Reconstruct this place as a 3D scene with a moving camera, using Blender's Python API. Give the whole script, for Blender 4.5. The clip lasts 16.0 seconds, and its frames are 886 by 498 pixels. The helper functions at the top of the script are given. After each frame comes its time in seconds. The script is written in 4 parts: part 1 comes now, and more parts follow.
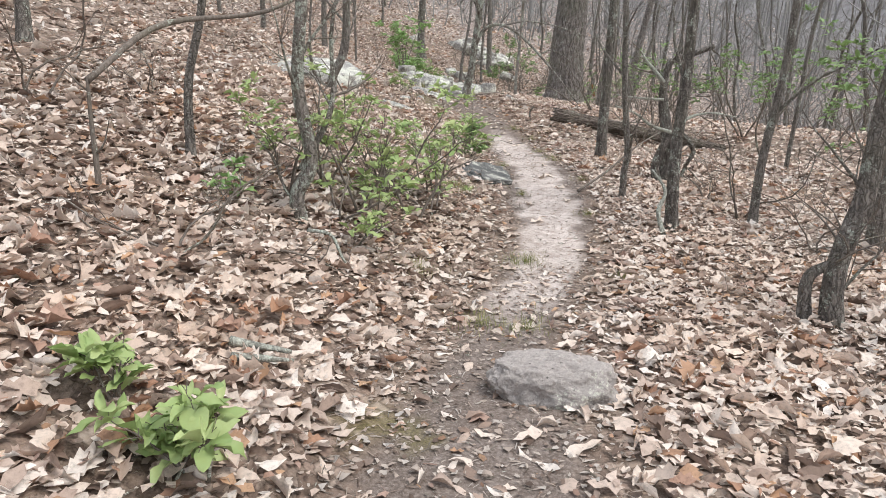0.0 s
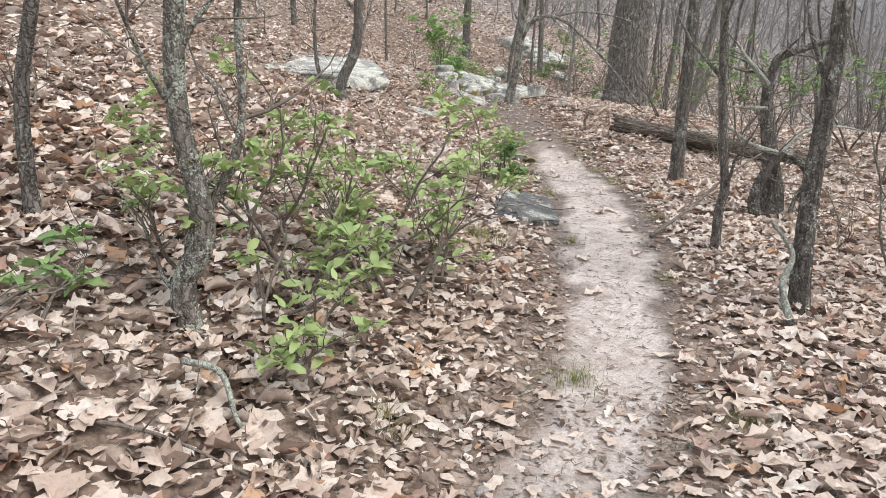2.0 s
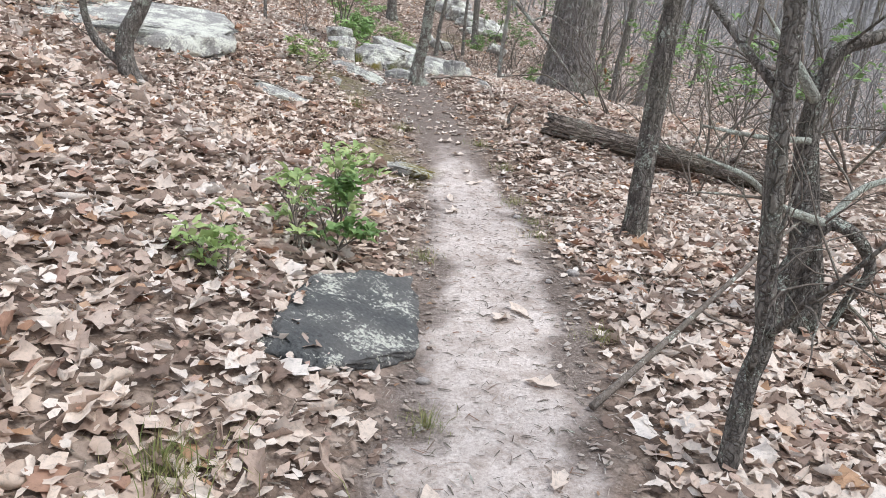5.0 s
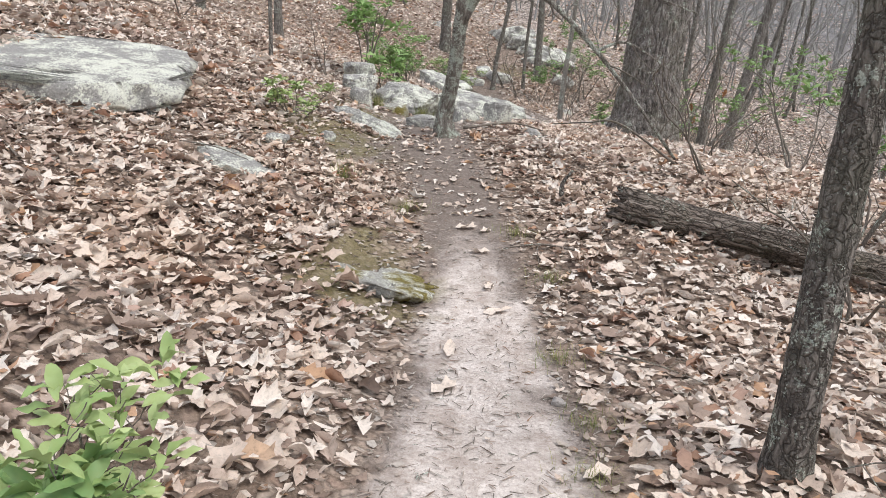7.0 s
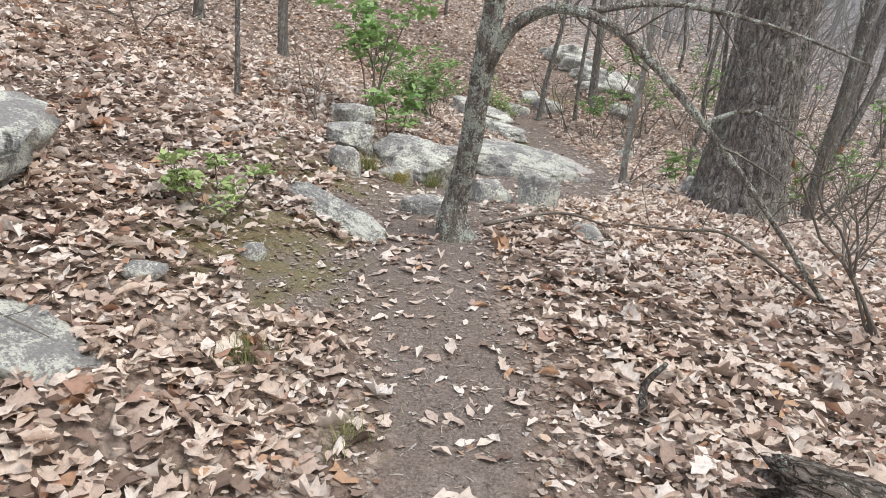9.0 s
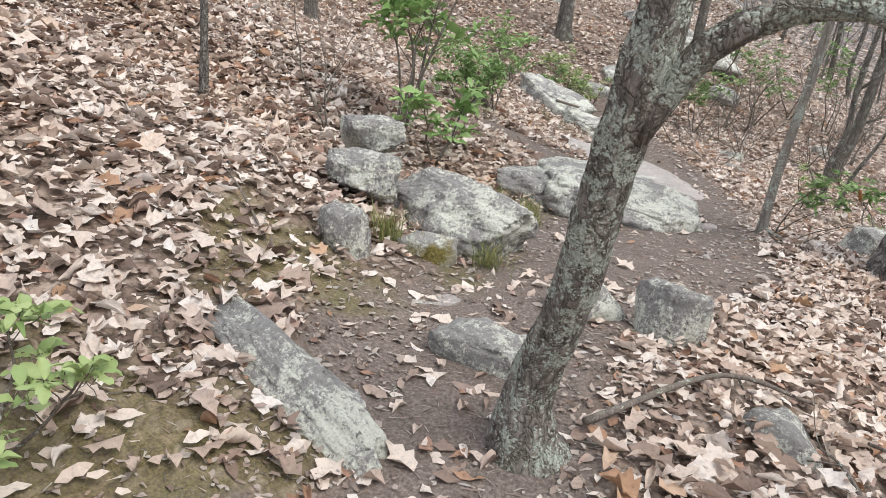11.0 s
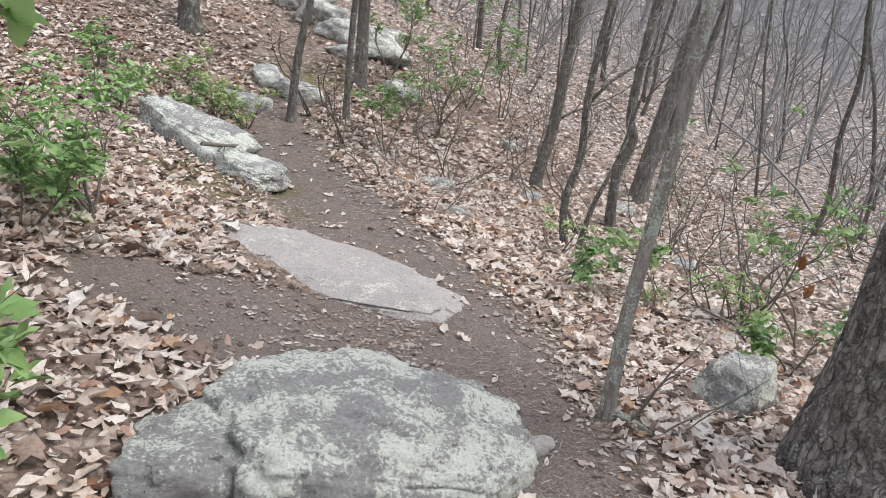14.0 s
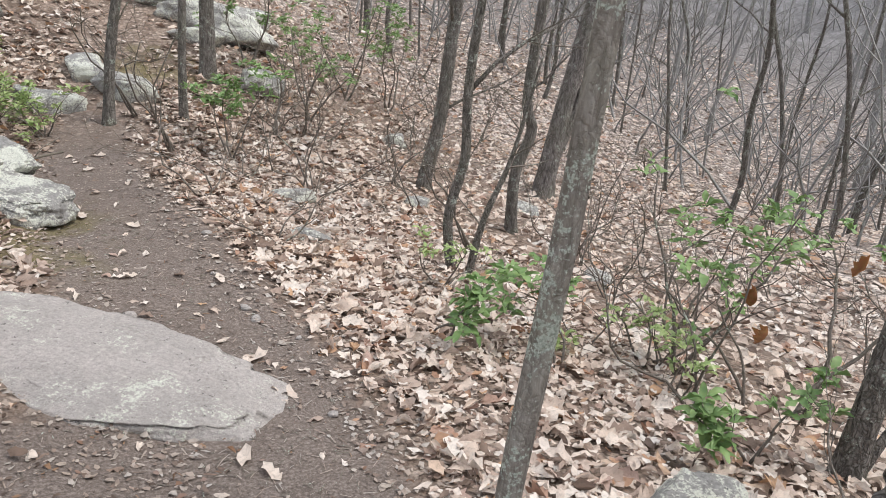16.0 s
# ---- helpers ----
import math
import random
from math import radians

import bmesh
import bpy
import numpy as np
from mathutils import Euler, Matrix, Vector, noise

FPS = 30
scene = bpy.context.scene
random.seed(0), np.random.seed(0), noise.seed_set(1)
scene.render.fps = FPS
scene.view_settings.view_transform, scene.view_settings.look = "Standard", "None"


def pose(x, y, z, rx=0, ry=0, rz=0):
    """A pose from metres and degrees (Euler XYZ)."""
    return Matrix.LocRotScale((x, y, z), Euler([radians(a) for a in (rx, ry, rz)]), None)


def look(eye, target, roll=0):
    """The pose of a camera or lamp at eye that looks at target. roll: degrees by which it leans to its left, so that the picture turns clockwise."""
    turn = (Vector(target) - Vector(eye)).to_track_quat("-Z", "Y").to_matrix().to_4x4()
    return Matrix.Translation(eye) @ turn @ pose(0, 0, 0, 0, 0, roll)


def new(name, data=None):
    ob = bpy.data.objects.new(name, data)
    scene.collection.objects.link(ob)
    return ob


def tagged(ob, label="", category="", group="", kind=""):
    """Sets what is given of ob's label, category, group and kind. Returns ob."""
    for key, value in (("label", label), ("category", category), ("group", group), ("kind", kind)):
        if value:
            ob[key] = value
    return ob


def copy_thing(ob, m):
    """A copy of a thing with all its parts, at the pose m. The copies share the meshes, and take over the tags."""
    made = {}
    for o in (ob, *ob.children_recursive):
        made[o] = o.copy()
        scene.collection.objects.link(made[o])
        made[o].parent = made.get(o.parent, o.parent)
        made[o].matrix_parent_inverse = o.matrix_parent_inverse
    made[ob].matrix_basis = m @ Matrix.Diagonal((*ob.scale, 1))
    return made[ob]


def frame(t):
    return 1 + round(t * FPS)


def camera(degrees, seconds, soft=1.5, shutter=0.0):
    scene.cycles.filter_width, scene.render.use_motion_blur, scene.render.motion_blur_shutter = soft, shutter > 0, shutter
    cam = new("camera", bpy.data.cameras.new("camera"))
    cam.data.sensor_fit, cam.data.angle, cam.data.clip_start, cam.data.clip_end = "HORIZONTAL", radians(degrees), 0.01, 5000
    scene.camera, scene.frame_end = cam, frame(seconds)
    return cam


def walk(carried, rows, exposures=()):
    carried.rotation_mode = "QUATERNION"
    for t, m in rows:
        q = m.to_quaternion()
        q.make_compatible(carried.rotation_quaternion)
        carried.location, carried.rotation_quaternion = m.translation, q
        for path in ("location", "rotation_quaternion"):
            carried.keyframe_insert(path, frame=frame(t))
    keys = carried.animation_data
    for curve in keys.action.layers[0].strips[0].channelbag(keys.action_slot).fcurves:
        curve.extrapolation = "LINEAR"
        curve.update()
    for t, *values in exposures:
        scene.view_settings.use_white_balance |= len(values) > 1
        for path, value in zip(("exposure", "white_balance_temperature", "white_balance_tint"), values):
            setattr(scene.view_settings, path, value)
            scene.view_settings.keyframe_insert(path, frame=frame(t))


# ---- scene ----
cam = camera(62.90, 16.0, soft=0.85)
# seconds, x, y, z and the three turns in degrees
PATH = [
    (0.0, -0.200, 0.035, 1.410, 75.98, -0.36, -2.36),
    (0.5, -0.095, 0.536, 1.420, 75.93, -0.97, -0.09),
    (1.0, -0.016, 1.071, 1.446, 75.41, -0.84, 2.25),
    (1.5, 0.016, 1.561, 1.445, 77.38, -0.87, 1.46),
    (2.0, 0.129, 2.131, 1.418, 75.92, 0.03, 1.78),
    (2.5, 0.219, 2.645, 1.420, 74.46, -0.36, 1.33),
    (3.0, 0.320, 3.156, 1.431, 72.14, -0.75, -0.38),
    (3.5, 0.359, 3.688, 1.454, 71.13, -1.69, -6.14),
    (4.0, 0.492, 4.207, 1.431, 71.04, -1.51, -6.43),
    (4.5, 0.632, 4.757, 1.447, 70.56, -2.79, -3.63),
    (5.0, 0.840, 5.267, 1.450, 73.51, -3.56, -2.18),
    (5.2, 0.928, 5.514, 1.489, 74.36, -3.30, -1.13),
    (7.3, 1.329, 8.165, 1.567, 75.34, -1.93, 4.51),
    (7.5, 1.344, 8.499, 1.596, 74.72, -1.69, 5.28),
    (7.8, 1.342, 8.941, 1.630, 74.98, -2.29, 5.57),
    (8.0, 1.373, 9.197, 1.657, 75.64, -3.10, 6.01),
    (8.2, 1.373, 9.430, 1.699, 75.84, -3.38, 6.44),
    (10.3, 1.200, 11.995, 2.110, 72.22, -5.75, 9.50),
    (10.5, 1.154, 12.230, 2.113, 71.41, -6.17, 10.15),
    (11.0, 0.947, 12.899, 2.146, 71.42, -6.23, 12.25),
    (11.5, 0.787, 13.484, 2.221, 73.32, -6.05, 12.85),
    (12.0, 0.641, 14.173, 2.287, 73.61, -5.03, 11.94),
    (12.5, 0.510, 14.760, 2.371, 76.16, -4.88, 6.66),
    (13.0, 0.572, 15.330, 2.429, 73.85, -3.97, 0.74),
    (13.5, 0.607, 15.811, 2.485, 71.39, -4.50, -7.71),
    (14.0, 0.682, 16.245, 2.512, 71.21, -5.37, -15.64),
    (14.5, 0.877, 16.617, 2.438, 70.39, -5.14, -18.36),
    (15.0, 1.065, 16.989, 2.409, 69.37, -5.46, -22.22),
    (15.5, 1.281, 17.295, 2.426, 68.49, -5.26, -23.97),
    (16.0, 1.614, 17.632, 2.390, 70.74, -4.48, -22.96),
]
walk(cam, [(t, pose(*p)) for t, *p in PATH], exposures=[(0.0, 0.58, 6500, 10), (3.0, 0.60, 6450, 10), (4.5, 0.62, 6150, 10), (5.2, 0.62, 6150, 10), (7.3, 0.57, 6450, 10),
                                                            (11.0, 0.55, 6450, 10), (13.0, 0.54, 6200, 10), (14.5, 0.55, 6300, 10), (16.0, 0.57, 6450, 10)])


# ---- light: an overcast sky with a weak wide sun ----
world = bpy.data.worlds.new("world")
scene.world = world
world.use_nodes = True
wn, wl = world.node_tree.nodes, world.node_tree.links
sky = wn.new("ShaderNodeTexSky")
sky.sky_type, sky.sun_disc = "NISHITA", False
sky.sun_elevation, sky.sun_rotation = radians(56), radians(112)
sky.air_density, sky.dust_density = 1.0, 4.0
cloud = wn.new("ShaderNodeMix")
cloud.data_type, cloud.inputs[0].default_value = "RGBA", 0.72
cloud.inputs["B"].default_value = (8.6, 9.0, 9.6, 1)
wl.new(sky.outputs[0], cloud.inputs["A"])
wl.new(cloud.outputs["Result"], wn["Background"].inputs[0])
wn["Background"].inputs[1].default_value = 0.105
sun = new("sun", bpy.data.lights.new("sun", "SUN"))
sun.data.energy, sun.data.angle, sun.data.color = 1.6, radians(25), (1.0, 0.96, 0.9)
sun.matrix_world = look((0, 0, 30), (-22, 9, -6))


# ---- materials ----
class Nodes:
    """A small writer of node materials."""

    def __init__(self, name, rough=0.9, spec=0.25):
        self.m = bpy.data.materials.new(name)
        self.m.use_nodes = True
        self.n, self.l = self.m.node_tree.nodes, self.m.node_tree.links
        self.b = self.n["Principled BSDF"]
        self.b.inputs["Roughness"].default_value = rough
        self.b.inputs["Specular IOR Level"].default_value = spec
        self.co = self.n.new("ShaderNodeTexCoord").outputs["Object"]

    def mapped(self, scale):
        k = self.n.new("ShaderNodeMapping")
        k.inputs["Scale"].default_value = scale
        self.l.new(self.co, k.inputs[0])
        return k.outputs[0]

    def noise(self, scale, detail=4, rough=0.6, at=None, distort=0.0):
        k = self.n.new("ShaderNodeTexNoise")
        k.inputs["Scale"].default_value, k.inputs["Detail"].default_value = scale, detail
        k.inputs["Roughness"].default_value, k.inputs["Distortion"].default_value = rough, distort
        self.l.new(at or self.co, k.inputs["Vector"])
        return k.outputs["Fac"]

    def cells(self, scale, at=None, feature="DISTANCE_TO_EDGE"):
        k = self.n.new("ShaderNodeTexVoronoi")
        k.feature = feature
        k.inputs["Scale"].default_value = scale
        self.l.new(at or self.co, k.inputs["Vector"])
        return k.outputs["Distance"]

    def flakes(self, scale, stops):
        """Leaf-sized flakes, each of one tone, over the ground."""
        warp = self.n.new("ShaderNodeTexNoise")
        warp.inputs["Scale"].default_value, warp.inputs["Detail"].default_value = scale * 0.9, 3
        add = self.n.new("ShaderNodeVectorMath")
        add.operation = "MULTIPLY_ADD"
        add.inputs[1].default_value = (0.09, 0.09, 0.0)
        self.l.new(self.co, warp.inputs["Vector"])
        self.l.new(warp.outputs["Color"], add.inputs[0])
        self.l.new(self.co, add.inputs[2])
        k = self.n.new("ShaderNodeTexVoronoi")
        k.inputs["Scale"].default_value = scale
        self.l.new(add.outputs[0], k.inputs["Vector"])
        tone = self.n.new("ShaderNodeSeparateColor")
        self.l.new(k.outputs["Color"], tone.inputs[0])
        return self.ramp(tone.outputs[0], stops), self.ramp(self.cells(scale, add.outputs[0]), [(0.0, 0.3), (0.22, 1.0)])

    def ramp(self, fac, stops, smooth=True):
        k = self.n.new("ShaderNodeValToRGB")
        e = k.color_ramp.elements
        while len(e) < len(stops):
            e.new(0.5)
        for el, (p, c) in zip(e, stops):
            el.position = p
            el.color = (*c, 1) if isinstance(c, tuple) else (c, c, c, 1)
        if not smooth:
            k.color_ramp.interpolation = "CONSTANT"
        self.l.new(fac, k.inputs[0])
        return k.outputs[0]

    def mix(self, fac, a, b, blend="MIX"):
        k = self.n.new("ShaderNodeMix")
        k.data_type, k.blend_type = "RGBA", blend
        for s, v in ((k.inputs[0], fac), (k.inputs["A"], a), (k.inputs["B"], b)):
            if isinstance(v, (int, float)):
                s.default_value = v
            elif isinstance(v, tuple):
                s.default_value = (*v, 1)
            else:
                self.l.new(v, s)
        return k.outputs["Result"]

    def attr(self, name):
        k = self.n.new("ShaderNodeAttribute")
        k.attribute_name = name
        return k.outputs["Fac"]

    def island(self):
        return self.n.new("ShaderNodeNewGeometry").outputs["Random Per Island"]

    def obj(self):
        return self.n.new("ShaderNodeObjectInfo").outputs["Random"]

    def done(self, color, height=None, strength=0.5, dist=0.01):
        self.l.new(color, self.b.inputs["Base Color"])
        if height is not None:
            k = self.n.new("ShaderNodeBump")
            k.inputs["Strength"].default_value, k.inputs["Distance"].default_value = strength, dist
            self.l.new(height, k.inputs["Height"])
            self.l.new(k.outputs[0], self.b.inputs["Normal"])
        return self.m


def let_light_through(k, color, share):
    """Thin leaves pass some light from their far side."""
    thin, both = k.n.new("ShaderNodeBsdfTranslucent"), k.n.new("ShaderNodeMixShader")
    both.inputs[0].default_value = share
    k.l.new(color, thin.inputs[0])
    k.l.new(k.b.outputs[0], both.inputs[1])
    k.l.new(thin.outputs[0], both.inputs[2])
    k.l.new(both.outputs[0], k.n["Material Output"].inputs[0])


def make_soil():
    k = Nodes("forest_soil", 0.95, 0.15)
    fine, mid, big = k.noise(90, 6, 0.7), k.noise(14, 5), k.noise(1.6, 3)
    bed = k.ramp(fine, [(0.3, (0.07, 0.05, 0.04)), (0.5, (0.22, 0.165, 0.13)), (0.7, (0.42, 0.335, 0.275))])
    tones = [(0.0, (0.10, 0.072, 0.058)), (0.25, (0.24, 0.175, 0.14)), (0.5, (0.44, 0.345, 0.285)), (0.75, (0.60, 0.50, 0.425)), (1.0, (0.36, 0.25, 0.20))]
    leafy, gaps = k.flakes(17, tones)
    bed = k.mix(k.ramp(mid, [(0.35, 0.25), (0.65, 0.95)]), bed, k.mix(1.0, leafy, gaps, "MULTIPLY"))
    sand = k.ramp(k.noise(60, 6, 0.75), [(0.3, (0.38, 0.32, 0.29)), (0.5, (0.64, 0.57, 0.532)), (0.72, (0.83, 0.77, 0.73))])
    sand = k.mix(k.ramp(k.noise(7, 6, 0.7), [(0.44, 0.0), (0.64, 0.6)]), sand, (0.31, 0.24, 0.20))
    brown = k.ramp(k.noise(70, 6, 0.75), [(0.3, (0.075, 0.059, 0.050)), (0.5, (0.19, 0.155, 0.136)), (0.7, (0.38, 0.325, 0.29))])
    worn = k.ramp(k.mix(0.42, k.attr("pale"), k.noise(11, 7, 0.75)), [(0.34, 0.0), (0.66, 1.0)])
    dirt = k.mix(worn, brown, sand)
    trod = k.ramp(k.mix(0.42, k.attr("trail"), k.noise(16, 7, 0.75)), [(0.32, 0.0), (0.60, 1.0)])
    col = k.mix(trod, bed, dirt)
    mossy = k.ramp(k.noise(120, 5), [(0.3, (0.045, 0.042, 0.016)), (0.5, (0.15, 0.135, 0.05)), (0.7, (0.30, 0.27, 0.10))])
    col = k.mix(k.attr("moss"), col, mossy)
    col = k.mix(k.ramp(big, [(0.35, 0.0), (0.7, 0.25)]), col, (0.12, 0.09, 0.07))
    # far ground: the leaf bed seen from a distance
    leafy, gaps = k.flakes(10, [(0.0, (0.14, 0.11, 0.095)), (0.3, (0.32, 0.26, 0.225)), (0.6, (0.52, 0.44, 0.39)), (1.0, (0.68, 0.60, 0.55))])
    litter = k.mix(1.0, leafy, gaps, "MULTIPLY")
    col = k.mix(k.attr("far"), col, litter)
    # remote slopes: leafless crowns, with the haze of distance put into their grey
    hazed_canopy = k.ramp(k.noise(1.1, 12, 0.9), [(0.36, (0.09, 0.087, 0.088)), (0.5, (0.19, 0.184, 0.188)), (0.64, (0.34, 0.333, 0.338))])
    col = k.mix(k.attr("remote"), col, hazed_canopy)
    return k.done(col, k.mix(0.5, fine, mid), 0.8, 0.02)


def make_dead_leaf(name, gain):
    k = Nodes(name, 0.72, 0.3)
    tone = k.ramp(k.island(), [(0.0, (0.13, 0.092, 0.074)), (0.07, (0.28, 0.205, 0.165)), (0.19, (0.48, 0.375, 0.315)), (0.38, (0.64, 0.53, 0.455)),
                               (0.60, (0.71, 0.615, 0.54)), (0.80, (0.76, 0.685, 0.62)), (0.90, (0.78, 0.725, 0.675)), (0.925, (0.54, 0.35, 0.22)), (0.96, (0.38, 0.225, 0.155)), (1.0, (0.48, 0.355, 0.305))])
    spots = k.ramp(k.noise(45, 6, 0.75), [(0.32, 0.62 * gain), (0.47, 0.96 * gain), (0.66, 1.10 * gain)])
    col = k.mix(1.0, tone, spots, "MULTIPLY")
    col = k.mix(k.ramp(k.noise(0.9, 3), [(0.45, 0.0), (0.70, 0.35)]), col, k.mix(1.0, col, (1.0, 0.85, 0.70), "MULTIPLY"))
    m = k.done(col, k.noise(130, 5, 0.7), 0.5, 0.005)
    let_light_through(k, col, 0.16)
    return m


def make_green(name, lo, hi, rough=0.5):
    k = Nodes(name, rough, 0.4)
    tone = k.mix(k.island(), lo, hi)
    col = k.mix(k.ramp(k.noise(40, 3), [(0.35, 0.0), (0.75, 0.35)]), tone, (0.30, 0.33, 0.10))
    m = k.done(col, k.noise(90, 3), 0.2, 0.003)
    let_light_through(k, col, 0.25)
    return m


def make_bark(name, lo, mid, hi, lichen=0.3, deep=1.0, furrow=14, stretch=0.22):
    k = Nodes(name, 0.95, 0.15)
    at = k.mapped((1, 1, stretch))
    bend = k.n.new("ShaderNodeVectorMath")
    bend.operation = "MULTIPLY_ADD"
    wob = k.n.new("ShaderNodeTexNoise")
    wob.inputs["Scale"].default_value, wob.inputs["Detail"].default_value = 16, 4
    k.l.new(k.co, wob.inputs["Vector"])
    k.l.new(wob.outputs["Color"], bend.inputs[0])
    bend.inputs[1].default_value = (0.09, 0.09, 0.09)
    k.l.new(k.mapped((1, 1, stretch * 1.35)), bend.inputs[2])
    crack = k.cells(furrow * 2.6, bend.outputs[0])
    grain = k.noise(furrow * 3, 7, 0.72, at, 0.6)
    col = k.ramp(grain, [(0.28, lo), (0.5, mid), (0.72, hi)])
    col = k.mix(k.ramp(crack, [(0.0, min(0.9, 0.6 * deep)), (0.06 + 0.05 * deep, 0.0)]), col, lo)
    crust = k.mix(0.42, k.noise(9, 5, 0.7), k.noise(75, 5, 0.7))
    edge = 0.575 - lichen * 0.07
    col = k.mix(k.ramp(crust, [(edge, 0.0), (edge + 0.035, 0.9)]), col, k.ramp(k.noise(150, 3), [(0.35, (0.30, 0.335, 0.29)), (0.65, (0.56, 0.60, 0.53))]))
    col = k.mix(k.ramp(k.noise(2.2, 3), [(0.45, 0.0), (0.75, 0.30)]), col, (0.17, 0.19, 0.11))
    h = k.mix(0.5, grain, k.ramp(crack, [(0.0, 0.0), (0.2, 1.0)]))
    return k.done(col, h, min(1.0, 0.9 * deep), 0.02 * max(1.0, deep * 1.6))


def make_stone(name, dark, light, lichen=(0.79, 0.80, 0.705), cover=0.5, moss=0.0):
    k = Nodes(name, 0.88, 0.25)
    grain = k.noise(55, 8, 0.75)
    col = k.ramp(grain, [(0.3, dark), (0.52, tuple((a + b) / 2 for a, b in zip(dark, light))), (0.74, light)])
    col = k.mix(k.ramp(k.noise(2.5, 4, 0.6), [(0.4, 0.0), (0.7, 0.4)]), col, (0.30, 0.28, 0.262))
    # crusts of lichen: broad patches whose rims break up into grains and rosettes
    field = k.mix(0.52, k.noise(4.2, 6, 0.65, None, 0.4), k.noise(52, 8, 0.8))
    edge = 0.575 - 0.13 * cover
    crust = k.ramp(k.noise(95, 5, 0.75), [(0.30, tuple(c * 0.50 for c in lichen)), (0.48, tuple(c * 0.86 for c in lichen)), (0.66, lichen)])
    col = k.mix(k.ramp(field, [(edge, 0.0), (edge + 0.028, 0.92)]), col, crust)
    black = k.ramp(k.noise(30, 5, 0.7), [(0.63, 0.0), (0.68, 0.8)])
    col = k.mix(black, col, (0.055, 0.055, 0.05))
    if moss:
        col = k.mix(k.ramp(k.noise(4, 5, 0.6), [(0.52 - 0.15 * moss, 0.0), (0.62 - 0.15 * moss, 1.0)]), col,
                    k.ramp(k.noise(90, 4), [(0.3, (0.08, 0.065, 0.02)), (0.7, (0.30, 0.25, 0.08))]))
    return k.done(col, k.mix(0.55, grain, k.noise(11, 6)), 1.0, 0.04)


SOIL, DEAD, CRUMB = make_soil(), make_dead_leaf("dead_leaf", 1.0), make_dead_leaf("rotted_leaf_bits", 0.62)
RUSSET = make_green("russet_leaf", (0.30, 0.11, 0.05), (0.36, 0.15, 0.07), 0.7)
GREEN = make_green("laurel_leaf", (0.12, 0.23, 0.08), (0.28, 0.43, 0.17))
LIME = make_green("young_leaf", (0.26, 0.38, 0.14), (0.48, 0.57, 0.27))
BRIGHT = make_green("fresh_laurel_leaf", (0.17, 0.32, 0.10), (0.36, 0.53, 0.22))
GRASS = make_green("grass_blade", (0.12, 0.17, 0.05), (0.40, 0.36, 0.17), 0.7)
BARK = make_bark("grey_bark", (0.06, 0.054, 0.05), (0.225, 0.204, 0.184), (0.40, 0.372, 0.34))
LICHENBARK = make_bark("lichen_bark", (0.05, 0.044, 0.039), (0.20, 0.178, 0.158), (0.39, 0.355, 0.32), 1.0, 0.85)
OAKBARK = make_bark("oak_bark", (0.045, 0.040, 0.037), (0.235, 0.212, 0.196), (0.43, 0.405, 0.38), 0.1, 1.0, 9, 0.20)
DARKBARK = make_bark("dark_bark", (0.042, 0.038, 0.035), (0.175, 0.156, 0.141), (0.36, 0.33, 0.302), 0.5)
SMOOTHBARK = make_bark("blotched_bark", (0.12, 0.105, 0.09), (0.27, 0.243, 0.215), (0.42, 0.39, 0.35), 0.8, 0.5, 10)
TWIGBARK = make_bark("twig_bark", (0.07, 0.06, 0.052), (0.17, 0.145, 0.125), (0.30, 0.265, 0.235), 0.2, 0.3, 30)
# bark of the far woods, paled in its colour to stand in for haze
HAZEBARK = make_bark("hazed_far_bark", (0.17, 0.165, 0.163), (0.29, 0.28, 0.277), (0.41, 0.40, 0.393), 0.1, 0.3, 10)
LOGWOOD = make_bark("rotten_wood", (0.03, 0.025, 0.022), (0.20, 0.165, 0.142), (0.44, 0.39, 0.35), 0.0, 1.3, 12, 0.035)
LICHENWOOD = make_bark("lichen_covered_wood", (0.12, 0.12, 0.105), (0.33, 0.335, 0.295), (0.50, 0.52, 0.46), 0.9, 0.7, 16)
STONE = make_stone("lichen_stone", (0.18, 0.175, 0.168), (0.45, 0.437, 0.42), cover=0.60)
PINKSTONE = make_stone("bare_stone", (0.34, 0.308, 0.29), (0.66, 0.605, 0.575), cover=0.15)
DARKSTONE = make_stone("dark_stone", (0.06, 0.063, 0.065), (0.17, 0.175, 0.175), cover=0.35)
MOSSTONE = make_stone("moss_stone", (0.24, 0.235, 0.215), (0.48, 0.465, 0.43), cover=0.6, moss=0.25)


# ---- mesh helpers ----
def put_mesh(name, verts, faces, material, smooth=True):
    """A mesh from an array of vertices and arrays of faces, each array of one face size."""
    me = bpy.data.meshes.new(name)
    verts = np.asarray(verts, np.float32)
    faces = [np.asarray(f, np.int32) for f in (faces if isinstance(faces, list) else [faces]) if len(f)]
    me.vertices.add(len(verts))
    me.vertices.foreach_set("co", verts.ravel())
    loops = np.concatenate([f.ravel() for f in faces])
    sizes = np.concatenate([np.full(len(f), f.shape[1], np.int32) for f in faces])
    me.loops.add(len(loops))
    me.loops.foreach_set("vertex_index", loops)
    me.polygons.add(len(sizes))
    me.polygons.foreach_set("loop_start", np.concatenate([[0], np.cumsum(sizes)[:-1]]).astype(np.int32))
    me.polygons.foreach_set("use_smooth", np.full(len(sizes), smooth))
    me.update(calc_edges=True)
    me.validate()
    me.materials.append(material)
    return me


def part(name, mesh, parent, label=""):
    ob = new(name, mesh)
    ob.parent = parent
    return tagged(ob, label)


def stuff_part(name, mesh, parent):
    return tagged(part(name, mesh, parent), kind="stuff")


